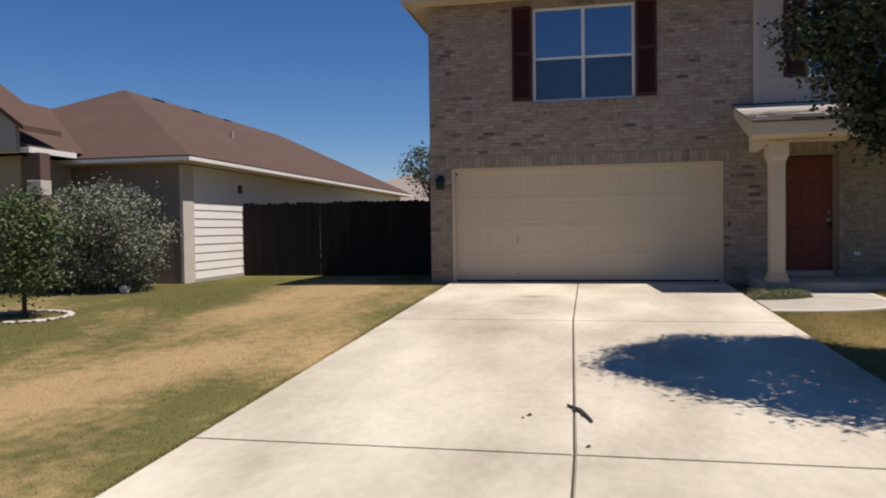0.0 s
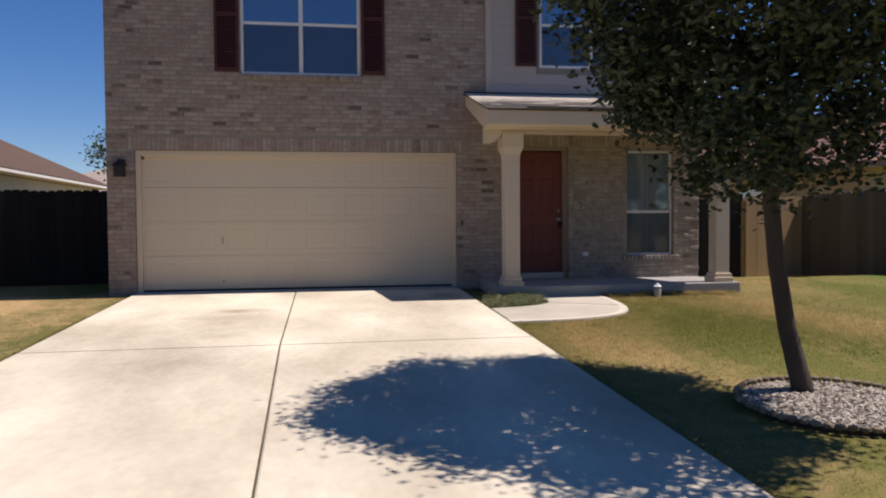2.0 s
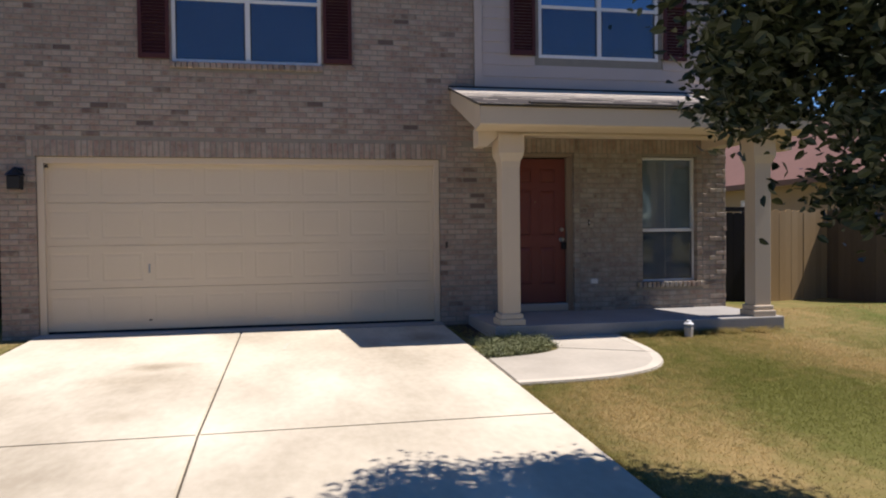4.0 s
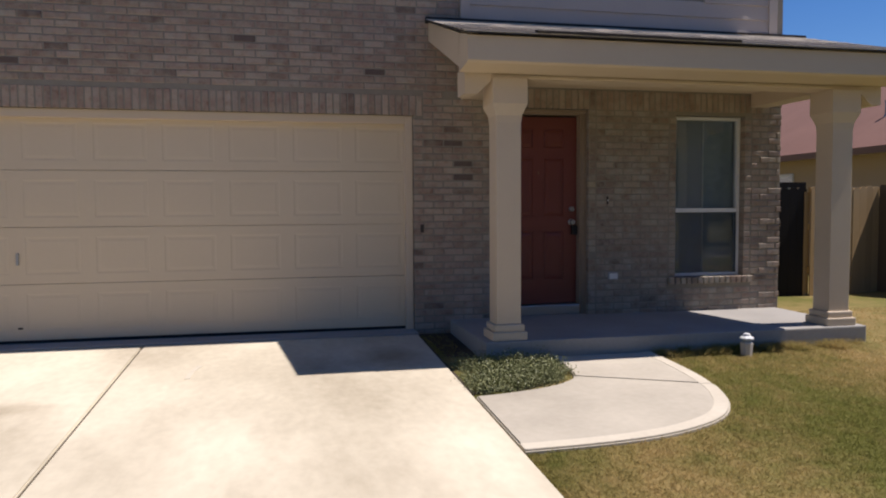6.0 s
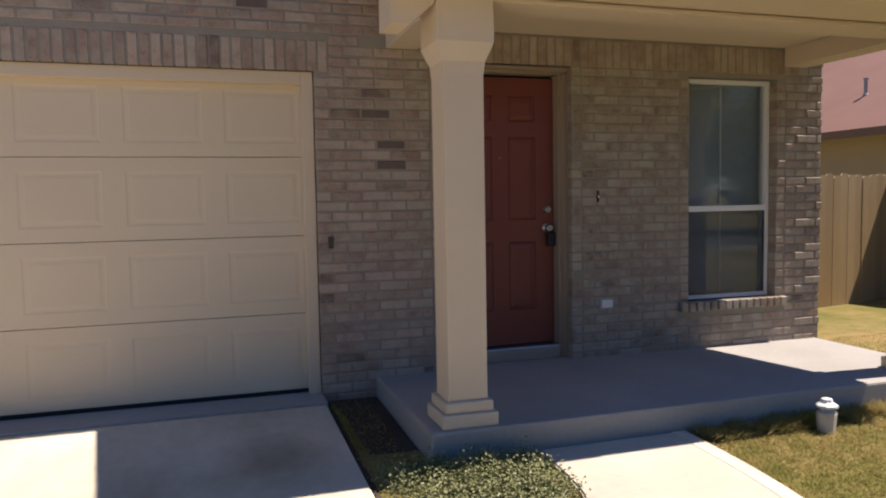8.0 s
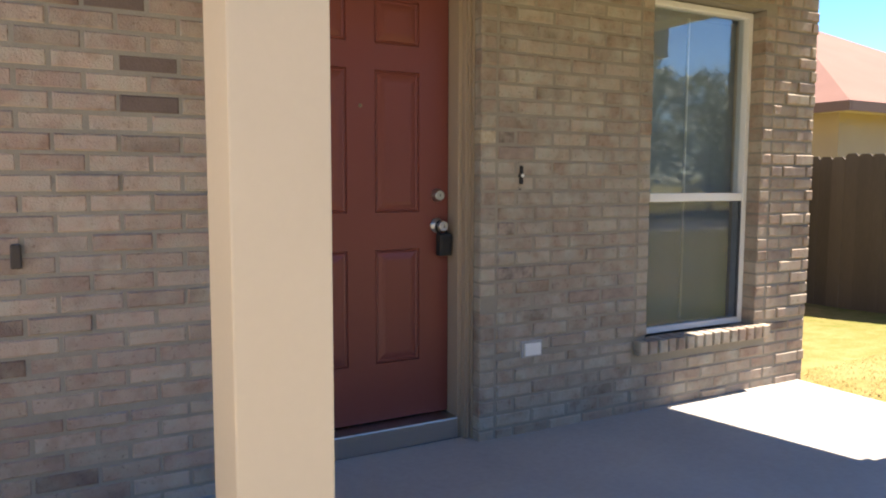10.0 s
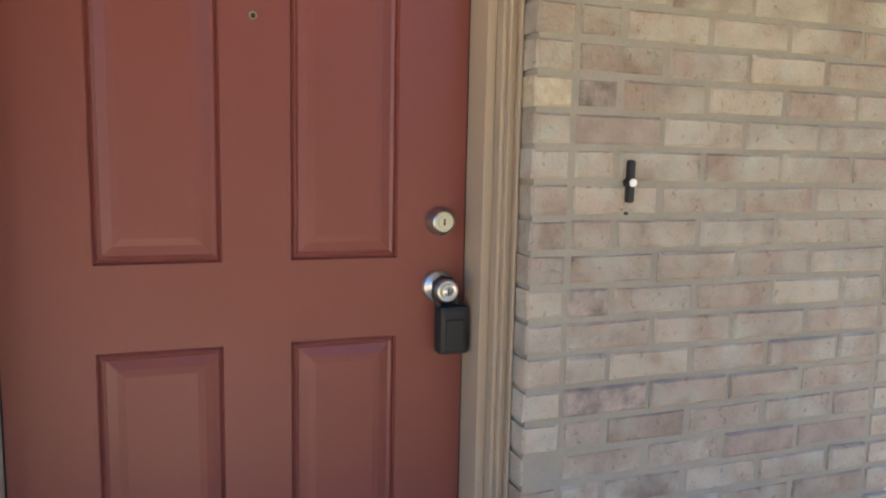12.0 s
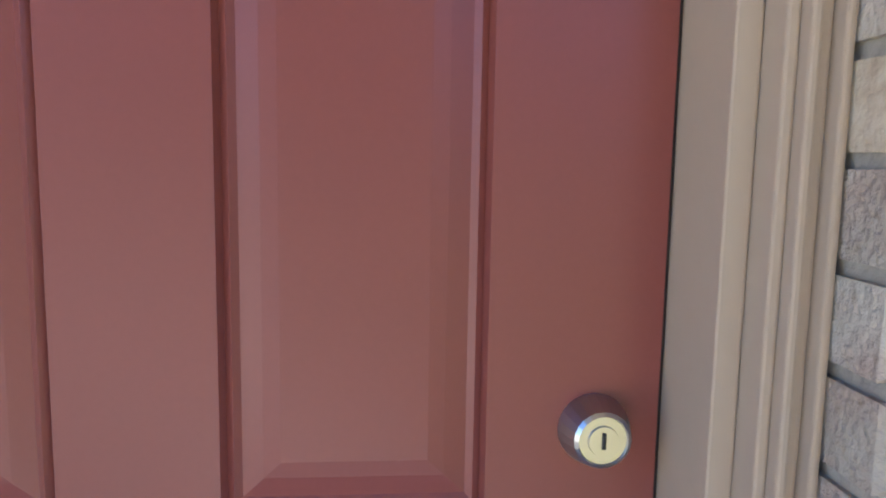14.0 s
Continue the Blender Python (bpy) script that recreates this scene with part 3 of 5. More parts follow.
part("sheathing", boxes(wall_with_holes(LEFT + 0.1, RIGHT - 0.1, 0.3, EAVE, FRONT + 0.112, FRONT + 0.24, grown)), BEIGE, wall_front)
for name, x0, x1 in (("wall_west", LEFT + G, LEFT + 0.24), ("wall_east", RIGHT - 0.24, RIGHT - G)):
    tagged(part(name, boxes([(x0, x1, FRONT + 0.245, 25.0, 0.2, EAVE)]), MORTAR), "brick side wall of the house", "wall", kind="structure")
tagged(part("wall_back", boxes([(LEFT + 0.24, RIGHT - 0.24, 24.76, 25.0, 0.2, EAVE)]), SIDING), "plain back wall of the house", "wall", kind="structure")
tagged(part("inner_floor", boxes([(LEFT + 0.24, RIGHT - 0.24, FRONT + 0.25, 24.7, 0.3, 0.5)]), ROOM), "dim floor inside the house", "floor", kind="structure")
tagged(part("inner_storey", boxes([(LEFT + 0.24, RIGHT - 0.24, FRONT + 0.25, 24.7, 3.0, 3.25)]), ROOM), "dim storey floor inside the house", "floor", kind="structure")

# siding on the upper right
siding = thing("siding", "grey lap siding on the upper storey", "siding", (4.7, FRONT, 3.6), kind="structure")
z = SPLIT_Z
while z < EAVE - 0.02:
    top = min(z + 0.152, EAVE)
    spans = [(SPLIT_X + 0.10, RIGHT - 0.20)]
    for h in (UPR,):
        if top > h[2] - 0.1 and z < h[3] + 0.06:
            spans = [(SPLIT_X + 0.10, h[0] - 0.062), (h[1] + 0.062, RIGHT - 0.20)]
    for a, b in spans:
        bm = solid(bmesh.new(), [(a, FRONT - 0.022, z), (b, FRONT - 0.022, z), (b, FRONT - 0.006, top + 0.012), (a, FRONT - 0.006, top + 0.012), (a, FRONT + 0.006, z), (b, FRONT + 0.006, z), (b, FRONT + 0.006, top + 0.012), (a, FRONT + 0.006, top + 0.012)],
                   [(0, 1, 2, 3), (4, 7, 6, 5), (0, 4, 5, 1), (3, 2, 6, 7), (0, 3, 7, 4), (1, 5, 6, 2)])
        part("board", bm, SIDING, siding)
    z = top
for a, b in ((SPLIT_X, SPLIT_X + 0.10), (RIGHT - 0.20, RIGHT - 0.10)):
    part("corner_trim", boxes([(a, b, FRONT - 0.035, FRONT + 0.006, SPLIT_Z, EAVE)], 0.004), SIDING, siding)
part("flashing", boxes([(SPLIT_X - 0.35, 6.80, FRONT - 0.05, FRONT + 0.006, 3.50, 3.555)]), SHINGLE_DARK, siding, "dark flashing strip")

# the roof with its eaves
roof = thing("roof", "brown shingle hip roof with beige eaves", "roof", (2, 19, EAVE), kind="structure")
x0, x1, y0, y1 = LEFT - 0.42, RIGHT + 0.42, FRONT - 0.42, 25.4
part("soffit", boxes([(x0 + 0.02, x1 - 0.02, y0 + 0.02, y1 - 0.02, EAVE + 0.002, EAVE + 0.03)]), BEIGE, roof)
part("fascia", boxes([(x0, x1, y0, y0 + 0.02, EAVE - 0.02, EAVE + 0.17), (x0, x1, y1 - 0.02, y1, EAVE - 0.02, EAVE + 0.17), (x0, x0 + 0.02, y0 + 0.02, y1 - 0.02, EAVE - 0.02, EAVE + 0.17), (x1 - 0.02, x1, y0 + 0.02, y1 - 0.02, EAVE - 0.02, EAVE + 0.17)]), BEIGE, roof)


def hip(bm, x0, x1, y0, y1, z, pitch):
    """A hip roof with its ridge along y."""
    w = (x1 - x0) / 2
    h = w * pitch
    mx = (x0 + x1) / 2
    solid(bm, [(x0, y0, z), (x1, y0, z), (x1, y1, z), (x0, y1, z), (mx, y0 + w, z + h), (mx, y1 - w, z + h)],
          [(0, 1, 4), (1, 2, 5, 4), (2, 3, 5), (3, 0, 4, 5), (3, 2, 1, 0)])
    return bm


part("shingles", hip(bmesh.new(), x0 - 0.02, x1 + 0.02, y0 - 0.02, y1 + 0.02, EAVE + 0.175, 0.45), SHINGLE_BROWN, roof)


# ---- windows ----
def window(name, hole, face, label, panes, screen_below=True, half=0.46, t=0.045, glass=None):
    """A white single-hung window in its hole: panes across, mid rail, glass, blind behind."""
    x0, x1, z0, z1 = hole
    w = thing(name, label, "window", ((x0 + x1) / 2, face, z0), kind="structure")
    part("frame", boxes([(x0, x0 + t, face, face + 0.07, z0, z1), (x1 - t, x1, face, face + 0.07, z0, z1), (x0 + t, x1 - t, face, face + 0.07, z0, z0 + t), (x0 + t, x1 - t, face, face + 0.07, z1 - t, z1)], 0.004), WHITE, w)
    mid = z0 + half * (z1 - z0)
    edges = [x0 + t + (x1 - x0 - 2 * t) * i / panes for i in range(panes + 1)]
    for i, (a, b) in enumerate(zip(edges, edges[1:])):
        if i:
            part("mullion", boxes([(a - 0.03, a + 0.03, face - 0.004, face + 0.06, z0 + t, z1 - t)], 0.004), WHITE, w)
        l, r = a + (0.03 if i else 0), b - (0.03 if i < panes - 1 else 0)
        part("mid_rail", boxes([(l, r, face + 0.004, face + 0.05, mid - 0.022, mid + 0.022)], 0.004), WHITE, w)
        for lo, hi, depth in ((z0 + t, mid - 0.022, 0.018), (mid + 0.022, z1 - t, 0.036)):
            pane = part("pane", boxes([(l, r, face + depth, face + depth + 0.005, lo, hi)]), glass or GLASS, w)
            pane.visible_shadow = False
        if screen_below:
            mesh = part("insect_screen", boxes([(l + 0.015, r - 0.015, face + 0.0115, face + 0.0125, z0 + t, mid - 0.022)]), MESH, w, "fine grey insect screen")
            mesh.visible_shadow = False
            part("screen_edge", boxes([(l, l + 0.015, face + 0.008, face + 0.016, z0 + t, mid - 0.022), (r - 0.015, r, face + 0.008, face + 0.016, z0 + t, mid - 0.022)]), SCREEN, w)
    return w


window_1 = window("window_1", UPL, FRONT + 0.03, "white double window with shutters over the garage", 2, glass=GLASS_UPPER)
window_2 = window("window_2", UPR, FRONT + 0.005, "white double window in the grey siding", 2, glass=GLASS_UPPER)
window_3 = window("window_3", WIN, FRONT + 0.085, "tall white sash window beside the front door", 1, half=0.415, t=0.032)


def blind(hole, face, lower, cloth):
    """A pale lowered blind behind a window."""
    x0, x1, z0, z1 = hole
    b = thing("window_blind", "pale slatted blind hanging closed behind the window", "blind", ((x0 + x1) / 2, face, z1))
    part("headrail", boxes([(x0, x1, face, face + 0.04, z1 - 0.05, z1)]), cloth, b)
    verts, faces = [], []
    z = z1 - 0.05
    while z > z0 + lower * (z1 - z0):
        n = len(verts)
        verts += [(x0, face + 0.009, z), (x1, face + 0.009, z), (x1, face + 0.014, z - 0.026), (x0, face + 0.014, z - 0.026)]
        faces.append((n, n + 1, n + 2, n + 3))
        z -= 0.024
    ob = mesh_object("slats", verts, faces, cloth, b)
    tagged(ob, kind="stuff")
    return b


# upstairs blinds hold the sky's reflection in their blue colour
blind(UPL, FRONT + 0.18, 0.0, CURTAIN_SKY)
blind(UPR, FRONT + 0.18, 0.0, CURTAIN_SKY)
porch_blind = blind(WIN, FRONT + 0.19, 0.0, CURTAIN)
part("edge_strip", boxes([(5.70, 5.712, FRONT + 0.178, FRONT + 0.188, WIN[2] + 0.05, WIN[3] - 0.05)]), WHITE, porch_blind, "white strip where two blinds meet")

for a, b, z0, z1 in ((-1.26, -0.90, 3.79, 5.50), (0.94, 1.30, 3.79, 5.50), (3.385, 3.73, 3.985, 5.50), (5.58, 5.925, 3.985, 5.50)):
    s = thing("shutter", "dark maroon louvred window shutter", "shutter", ((a + b) / 2, FRONT, z0), group="window shutters")
    y1 = FRONT - (0.0 if b < 2 else 0.022)
    y0 = y1 - 0.035
    mid = (z0 + z1) / 2
    part("frame", boxes([(a, a + 0.045, y0, y1, z0, z1), (b - 0.045, b, y0, y1, z0, z1), (a + 0.045, b - 0.045, y0, y1, z0, z0 + 0.06), (a + 0.045, b - 0.045, y0, y1, z1 - 0.06, z1), (a + 0.045, b - 0.045, y0, y1, mid - 0.03, mid + 0.03)], 0.003), SHUTTER_RED, s)
    for lo, hi in ((z0 + 0.06, mid - 0.03), (mid + 0.03, z1 - 0.06)):
        n = int((hi - lo) / 0.04)
        for i in range(n):
            zz = lo + (hi - lo) * i / n
            bm = solid(bmesh.new(), [(a + 0.045, y0 + 0.006, zz), (b - 0.045, y0 + 0.006, zz), (b - 0.045, y1 - 0.006, zz + 0.042), (a + 0.045, y1 - 0.006, zz + 0.042), (a + 0.045, y0 + 0.012, zz), (b - 0.045, y0 + 0.012, zz), (b - 0.045, y1 - 0.001, zz + 0.042), (a + 0.045, y1 - 0.001, zz + 0.042)],
                       [(0, 1, 2, 3), (4, 7, 6, 5), (0, 4, 5, 1), (3, 2, 6, 7), (0, 3, 7, 4), (1, 5, 6, 2)])
            part("slat", bm, SHUTTER_RED, s)

# ---- garage door ----
garage = thing("garage_door", "closed beige sectional garage door with embossed panels", "garage door", (0, FRONT + 0.09, 0.48), kind="structure")
part("trim", boxes([(GAR[0], GAR[0] + 0.075, FRONT + 0.035, FRONT + 0.10, 0.475, GAR[2]), (GAR[1] - 0.075, GAR[1], FRONT + 0.035, FRONT + 0.10, 0.475, GAR[2]), (GAR[0] + 0.075, GAR[1] - 0.075, FRONT + 0.035, FRONT + 0.10, GAR[2] - 0.08, GAR[2])], 0.005), BEIGE, garage)
gx0, gx1, gz0, gz1 = GAR[0] + 0.03, GAR[1] - 0.03, 0.495, GAR[2] - 0.03


def embossed(x0, x1, z0, z1, y, xs, zs, rings):
    """A face towards -y with nested rectangular relief: xs and zs are the panel spans, rings are (inset, depth)."""
    bm = bmesh.new()
    cx = sorted({x0, x1, *[v for s in xs for v in s]})
    cz = sorted({z0, z1, *[v for s in zs for v in s]})
    at = {}

    def vert(x, yy, z):
        key = (round(x, 5), round(yy, 5), round(z, 5))
        if key not in at:
            at[key] = bm.verts.new((x, yy, z))
        return at[key]

    def quad(a, b, c, d, ya, yb=None):
        bm.faces.new((vert(a, ya, c), vert(b, ya, c), vert(b, ya, d), vert(a, ya, d)))

    for a, b in zip(cx, cx[1:]):
        for c, d in zip(cz, cz[1:]):
            if (a, b) in xs and (c, d) in zs:
                prev = (a, b, c, d, y)
                for inset, depth in rings:
                    cur = (a + inset, b - inset, c + inset, d - inset, y + depth)
                    p = [vert(prev[0], prev[4], prev[2]), vert(prev[1], prev[4], prev[2]), vert(prev[1], prev[4], prev[3]), vert(prev[0], prev[4], prev[3])]
                    q = [vert(cur[0], cur[4], cur[2]), vert(cur[1], cur[4], cur[2]), vert(cur[1], cur[4], cur[3]), vert(cur[0], cur[4], cur[3])]
                    for i in range(4):
                        bm.faces.new((p[i], p[(i + 1) % 4], q[(i + 1) % 4], q[i]))
                    prev = cur
                quad(*prev[:4], prev[4])
            else:
                quad(a, b, c, d, y)
    # sides and back
    back = y + 0.04
    for p, q in (((x0, z0), (x1, z0)), ((x1, z0), (x1, z1)), ((x1, z1), (x0, z1)), ((x0, z1), (x0, z0))):
        bm.faces.new([bm.verts.new(v) for v in ((p[0], y, p[1]), (p[0], back, p[1]), (q[0], back, q[1]), (q[0], y, q[1]))])
    bm.faces.new([bm.verts.new(v) for v in ((x0, back, z0), (x0, back, z1), (x1, back, z1), (x1, back, z0))])
    return bm


COLS, SECTIONS = 8, 4
for k in range(SECTIONS):
    a = gz0 + (gz1 - gz0) * k / SECTIONS + 0.0022
    b = gz0 + (gz1 - gz0) * (k + 1) / SECTIONS - 0.0022
    pitch = (gx1 - gx0) / COLS
    spans = [(gx0 + i * pitch + 0.065, gx0 + (i + 1) * pitch - 0.065) for i in range(COLS)]
    part("section", embossed(gx0, gx1, a, b, FRONT + 0.10, spans, [(a + 0.085, b - 0.085)], [(0.012, 0.0024), (0.026, 0.0024), (0.046, 0.0004)]), GARAGE, garage)
part("lintel", boxes([(GAR[0] - 0.05, GAR[1] + 0.05, FRONT + 0.012, FRONT + 0.10, GAR[2] + 0.0005, GAR[2] + 0.0085)]), METAL_DARK, garage, "dark steel lintel edge")
# seal laps over the door's foot, its black also painting the shade line there
part("bottom_seal", boxes([(gx0, gx1, FRONT + 0.094, FRONT + 0.13, 0.475, 0.503)]), WEATHERSTRIP, garage, "black rubber seal, enlarged to draw the shade line")
part("backing", boxes([(gx0, gx1, FRONT + 0.145, FRONT + 0.15, 0.48, gz1)]), GARAGE, garage)
part("handle", boxes([(-1.21, -1.188, FRONT + 0.078, FRONT + 0.1005, 1.19, 1.30)], 0.006), GREY_PLASTIC, garage, "small dark lift handle")
part("lock", boxes([(-1.215, -1.175, FRONT + 0.09, FRONT + 0.1005, 0.605, 0.622)], 0.004), METAL_DARK, garage)
part("sensor", boxes([(GAR[0] + 0.085, GAR[0] + 0.115, FRONT + 0.03, FRONT + 0.034 + 0.06, 2.47, 2.50)], 0.003), METAL_DARK, garage)

BRASS = material("worn_brass", (0.42, 0.33, 0.17), 0.35, 1.0)
KEYPAD = textured("brown_plastic", (0.05, 0.04, 0.033), (0.075, 0.06, 0.05), 8, 120, 0.6, 0.1)
# ---- front door ----
door_1 = thing("door_1", "closed red six-panel front door", "door", (3.785, FRONT + 0.19, PORCH_Z), kind="structure")
DX0, DX1, DZ0, DZ1, DY = 3.352, 4.215, 0.668, 2.635, FRONT + 0.187
part("leaf", embossed(DX0, DX1, DZ0, DZ1, DY, [(3.504, 3.727), (3.855, 4.070)], [(0.925, 1.432), (1.594, 2.205), (2.315, 2.505)], [(0.004, 0.009), (0.010, 0.0045), (0.016, 0.009), (0.034, 0.0036), (0.048, 0.0015)]), DOOR_RED, door_1)


def turned(name, profile, at, mat, parent, label="", steps=24):
    m = Matrix.Translation(at) @ pose(0, 0, 0, 90, 0, 0)
    return part(name, lathe(bmesh.new(), profile, m, steps), mat, parent, label, smooth=False)


deadbolt = turned("deadbolt", [(0.030, 0.0), (0.030, 0.003), (0.027, 0.016), (0.0235, 0.028), (0.0205, 0.031), (0.0195, 0.0285), (0.0125, 0.0285), (0.012, 0.0305), (0.0035, 0.0305)], (4.160, DY, 1.668), METAL, door_1, "round nickel deadbolt")
part("keyhole", boxes([(4.1585, 4.1615, DY - 0.0325, DY - 0.0302, 1.662, 1.675)]), BLACK, deadbolt)
part("knob", lathe(bmesh.new(), [(0.034, 0.0), (0.034, 0.004), (0.028, 0.010), (0.011, 0.014), (0.011, 0.036), (0.016, 0.039), (0.023, 0.048), (0.0245, 0.058), (0.0225, 0.066), (0.017, 0.0685), (0.0155, 0.0665), (0.0085, 0.0665), (0.0078, 0.068), (0.001, 0.068)], Matrix.Translation((4.158, DY, 1.532)) @ pose(0, 0, 0, 90, 0, 0), 24), METAL, door_1, "round nickel door knob", smooth=True)
part("knob_keyhole", boxes([(4.1566, 4.1594, DY - 0.0695, DY - 0.0678, 1.526, 1.538)]), BLACK, door_1)
turned("peephole", [(0.0075, 0.0), (0.0075, 0.004), (0.005, 0.004), (0.004, 0.001), (0.0012, 0.001)], (3.788, DY, 2.05), BRASS, door_1, "tiny brass peephole")
turned("peephole_lens", [(0.0042, 0.0015), (0.0036, 0.0028), (0.001, 0.0032)], (3.788, DY, 2.05), BLACK, door_1)
part("seal", boxes([(DX1, DX1 + 0.006, DY + 0.004, DY + 0.03, DZ0, DZ1), (DX0 - 0.006, DX0, DY + 0.004, DY + 0.03, DZ0, DZ1), (DX0, DX1, DY + 0.004, DY + 0.03, DZ1, DZ1 + 0.006)]), WEATHERSTRIP, door_1)

frame_1 = thing("door_frame", "tan painted moulded door casing", "door frame", (3.785, FRONT + 0.1, PORCH_Z), kind="structure")
for side, x, s in (("right", DX1 + 0.004, 1), ("left", DX0 - 0.004, -1)):
    def strip(a, b, y0):
        lo, hi = sorted((x + s * a, x + s * b))
        return (lo, hi, y0, FRONT + 0.235, PORCH_Z, DZ1 + 0.02)
    part("jamb", boxes([strip(0.0, 0.020, FRONT + 0.10)], 0.002), CASING, frame_1)
    part("moulding", boxes([strip(0.0205, 0.030, FRONT + 0.072), strip(0.0302, 0.038, FRONT + 0.060), strip(0.0382, 0.048, FRONT + 0.066), strip(0.0482, 0.0550, FRONT + 0.052)], 0.0025), CASING, frame_1)
part("head", boxes([(DX0 - 0.06, DX1 + 0.06, FRONT + 0.10, FRONT + 0.235, DZ1 + 0.0205, DZ1 + 0.04), (DX0 - 0.06, DX1 + 0.06, FRONT + 0.055, FRONT + 0.235, DZ1 + 0.0405, DOOR[3])], 0.002), CASING, frame_1)
part("lintel", boxes([(DOOR[0] - 0.03, DOOR[1] + 0.03, FRONT + 0.012, FRONT + 0.10, DOOR[3] + 0.0005, DOOR[3] + 0.0085)]), METAL_DARK, frame_1, "dark steel lintel edge")
part("threshold", boxes([(DX0 - 0.004, DX1 + 0.004, FRONT + 0.09, FRONT + 0.235, PORCH_Z, 0.660)], 0.008), METAL, frame_1, "pale metal threshold")

lockbox = thing("key_lockbox", "black key lockbox hanging from the door knob", "lockbox", (4.183, DY - 0.03, 1.40))
part("body", boxes([(4.148, 4.211, DY - 0.052, DY - 0.006, 1.395, 1.497)], 0.010), BLACK, lockbox)
part("shackle", tube(bmesh.new(), [(4.157, DY - 0.028, 1.49), (4.142, DY - 0.026, 1.518), (4.143, DY - 0.026, 1.543), (4.158, DY - 0.026, 1.553), (4.177, DY - 0.026, 1.549), (4.190, DY - 0.027, 1.528), (4.193, DY - 0.028, 1.49)], [0.006] * 7), BLACK, lockbox)
part("dial_cover", boxes([(4.160, 4.199, DY - 0.056, DY - 0.050, 1.415, 1.470)], 0.003), BLACK, lockbox)

bell = thing("doorbell", "narrow black doorbell with a white button", "doorbell", (4.487, FRONT, 1.76))
part("plate", boxes([(4.4795, 4.4945, FRONT - 0.013, FRONT + 0.006, 1.718, 1.802)], 0.006), BLACK, bell)
part("bezel", lathe(bmesh.new(), [(0.0112, -0.004), (0.0112, 0.012), (0.0095, 0.014)], Matrix.Translation((4.487, FRONT, 1.758)) @ pose(0, 0, 0, 90, 0, 0), 16), BLACK, bell)
part("button", lathe(bmesh.new(), [(0.0078, 0.0), (0.0078, 0.003), (0.006, 0.0045)], Matrix.Translation((4.487, FRONT - 0.0142, 1.758)) @ pose(0, 0, 0, 90, 0, 0), 20), WHITE, bell, "round white button")
part("screw", lathe(bmesh.new(), [(0.003, -0.004), (0.003, 0.004), (0.001, 0.005)], Matrix.Translation((4.484, FRONT, 1.697)) @ pose(0, 0, 0, 90, 0, 0), 10), METAL_DARK, bell)
outlet = thing("outlet_cover", "white weatherproof outlet cover in the brick", "outlet", (4.555, FRONT, 0.95))
part("plate", boxes([(4.498, 4.612, FRONT - 0.012, FRONT + 0.006, 0.920, 0.998)], 0.004), GREY_PLASTIC, outlet)
part("flap", boxes([(4.510, 4.600, FRONT - 0.022, FRONT - 0.012, 0.930, 0.988)], 0.005), WHITE, outlet)

# wall lantern by the garage and doorbell chime box by the right jamb
lantern = thing("wall_lantern", "small black lantern on the brick beside the garage", "wall lamp", (-2.62, FRONT, 2.3))
part("backplate", boxes([(-2.68, -2.56, FRONT - 0.02, FRONT + 0.004, 2.28, 2.46)], 0.004), METAL_DARK, lantern)
part("cage", boxes([(-2.69, -2.55, FRONT - 0.17, FRONT - 0.03, 2.20, 2.36)], 0.012), METAL_DARK, lantern)
part("cap", lathe(bmesh.new(), [(0.11, 0.0), (0.10, 0.02), (0.04, 0.07), (0.01, 0.10)], Matrix.Translation((-2.62, FRONT - 0.10, 2.362)), 12), METAL_DARK, lantern)
part("arm", boxes([(-2.63, -2.61, FRONT - 0.10, FRONT - 0.015, 2.44, 2.462)], 0.003), METAL_DARK, lantern)
keypad = part("garage_keypad", boxes([(2.488, 2.520, FRONT - 0.018, FRONT + 0.004, 1.445, 1.525)], 0.006), KEYPAD)
tagged(keypad, "small dark keypad on the brick beside the garage", "keypad")

# ---- porch columns and roof ----
def column(x, y):
    c = thing("porch_column", "square beige porch column with stepped base", "column", (x, y, PORCH_Z), group="porch columns")
    part("plinth", boxes([(x - 0.155, x + 0.155, y - 0.155, y + 0.155, PORCH_Z, PORCH_Z + 0.075)], 0.012), BEIGE, c)
    part("base_step", boxes([(x - 0.135, x + 0.135, y - 0.135, y + 0.135, PORCH_Z + 0.075, PORCH_Z + 0.135)], 0.014), BEIGE, c)
    part("shaft", boxes([(x - 0.109, x + 0.109, y - 0.109, y + 0.109, PORCH_Z + 0.135, 2.45)], 0.006), BEIGE, c)
    bm = bmesh.new()
    profile = [(0.1095, 2.40), (0.115, 2.46), (0.135, 2.51), (0.152, 2.555), (0.152, 2.62), (0.150, 2.764)]
    rings = [[bm.verts.new((x + sx * w, y + sy * w, z)) for sx, sy in ((-1, -1), (1, -1), (1, 1), (-1, 1))] for w, z in profile]
    for p, q in zip(rings, rings[1:]):
        for i in range(4):
            bm.faces.new((p[i], p[(i + 1) % 4], q[(i + 1) % 4], q[i]))
    bm.faces.new(rings[-1])
    part("capital", bm, BEIGE, c)


column(3.015, 12.46)
column(6.27, 12.46)

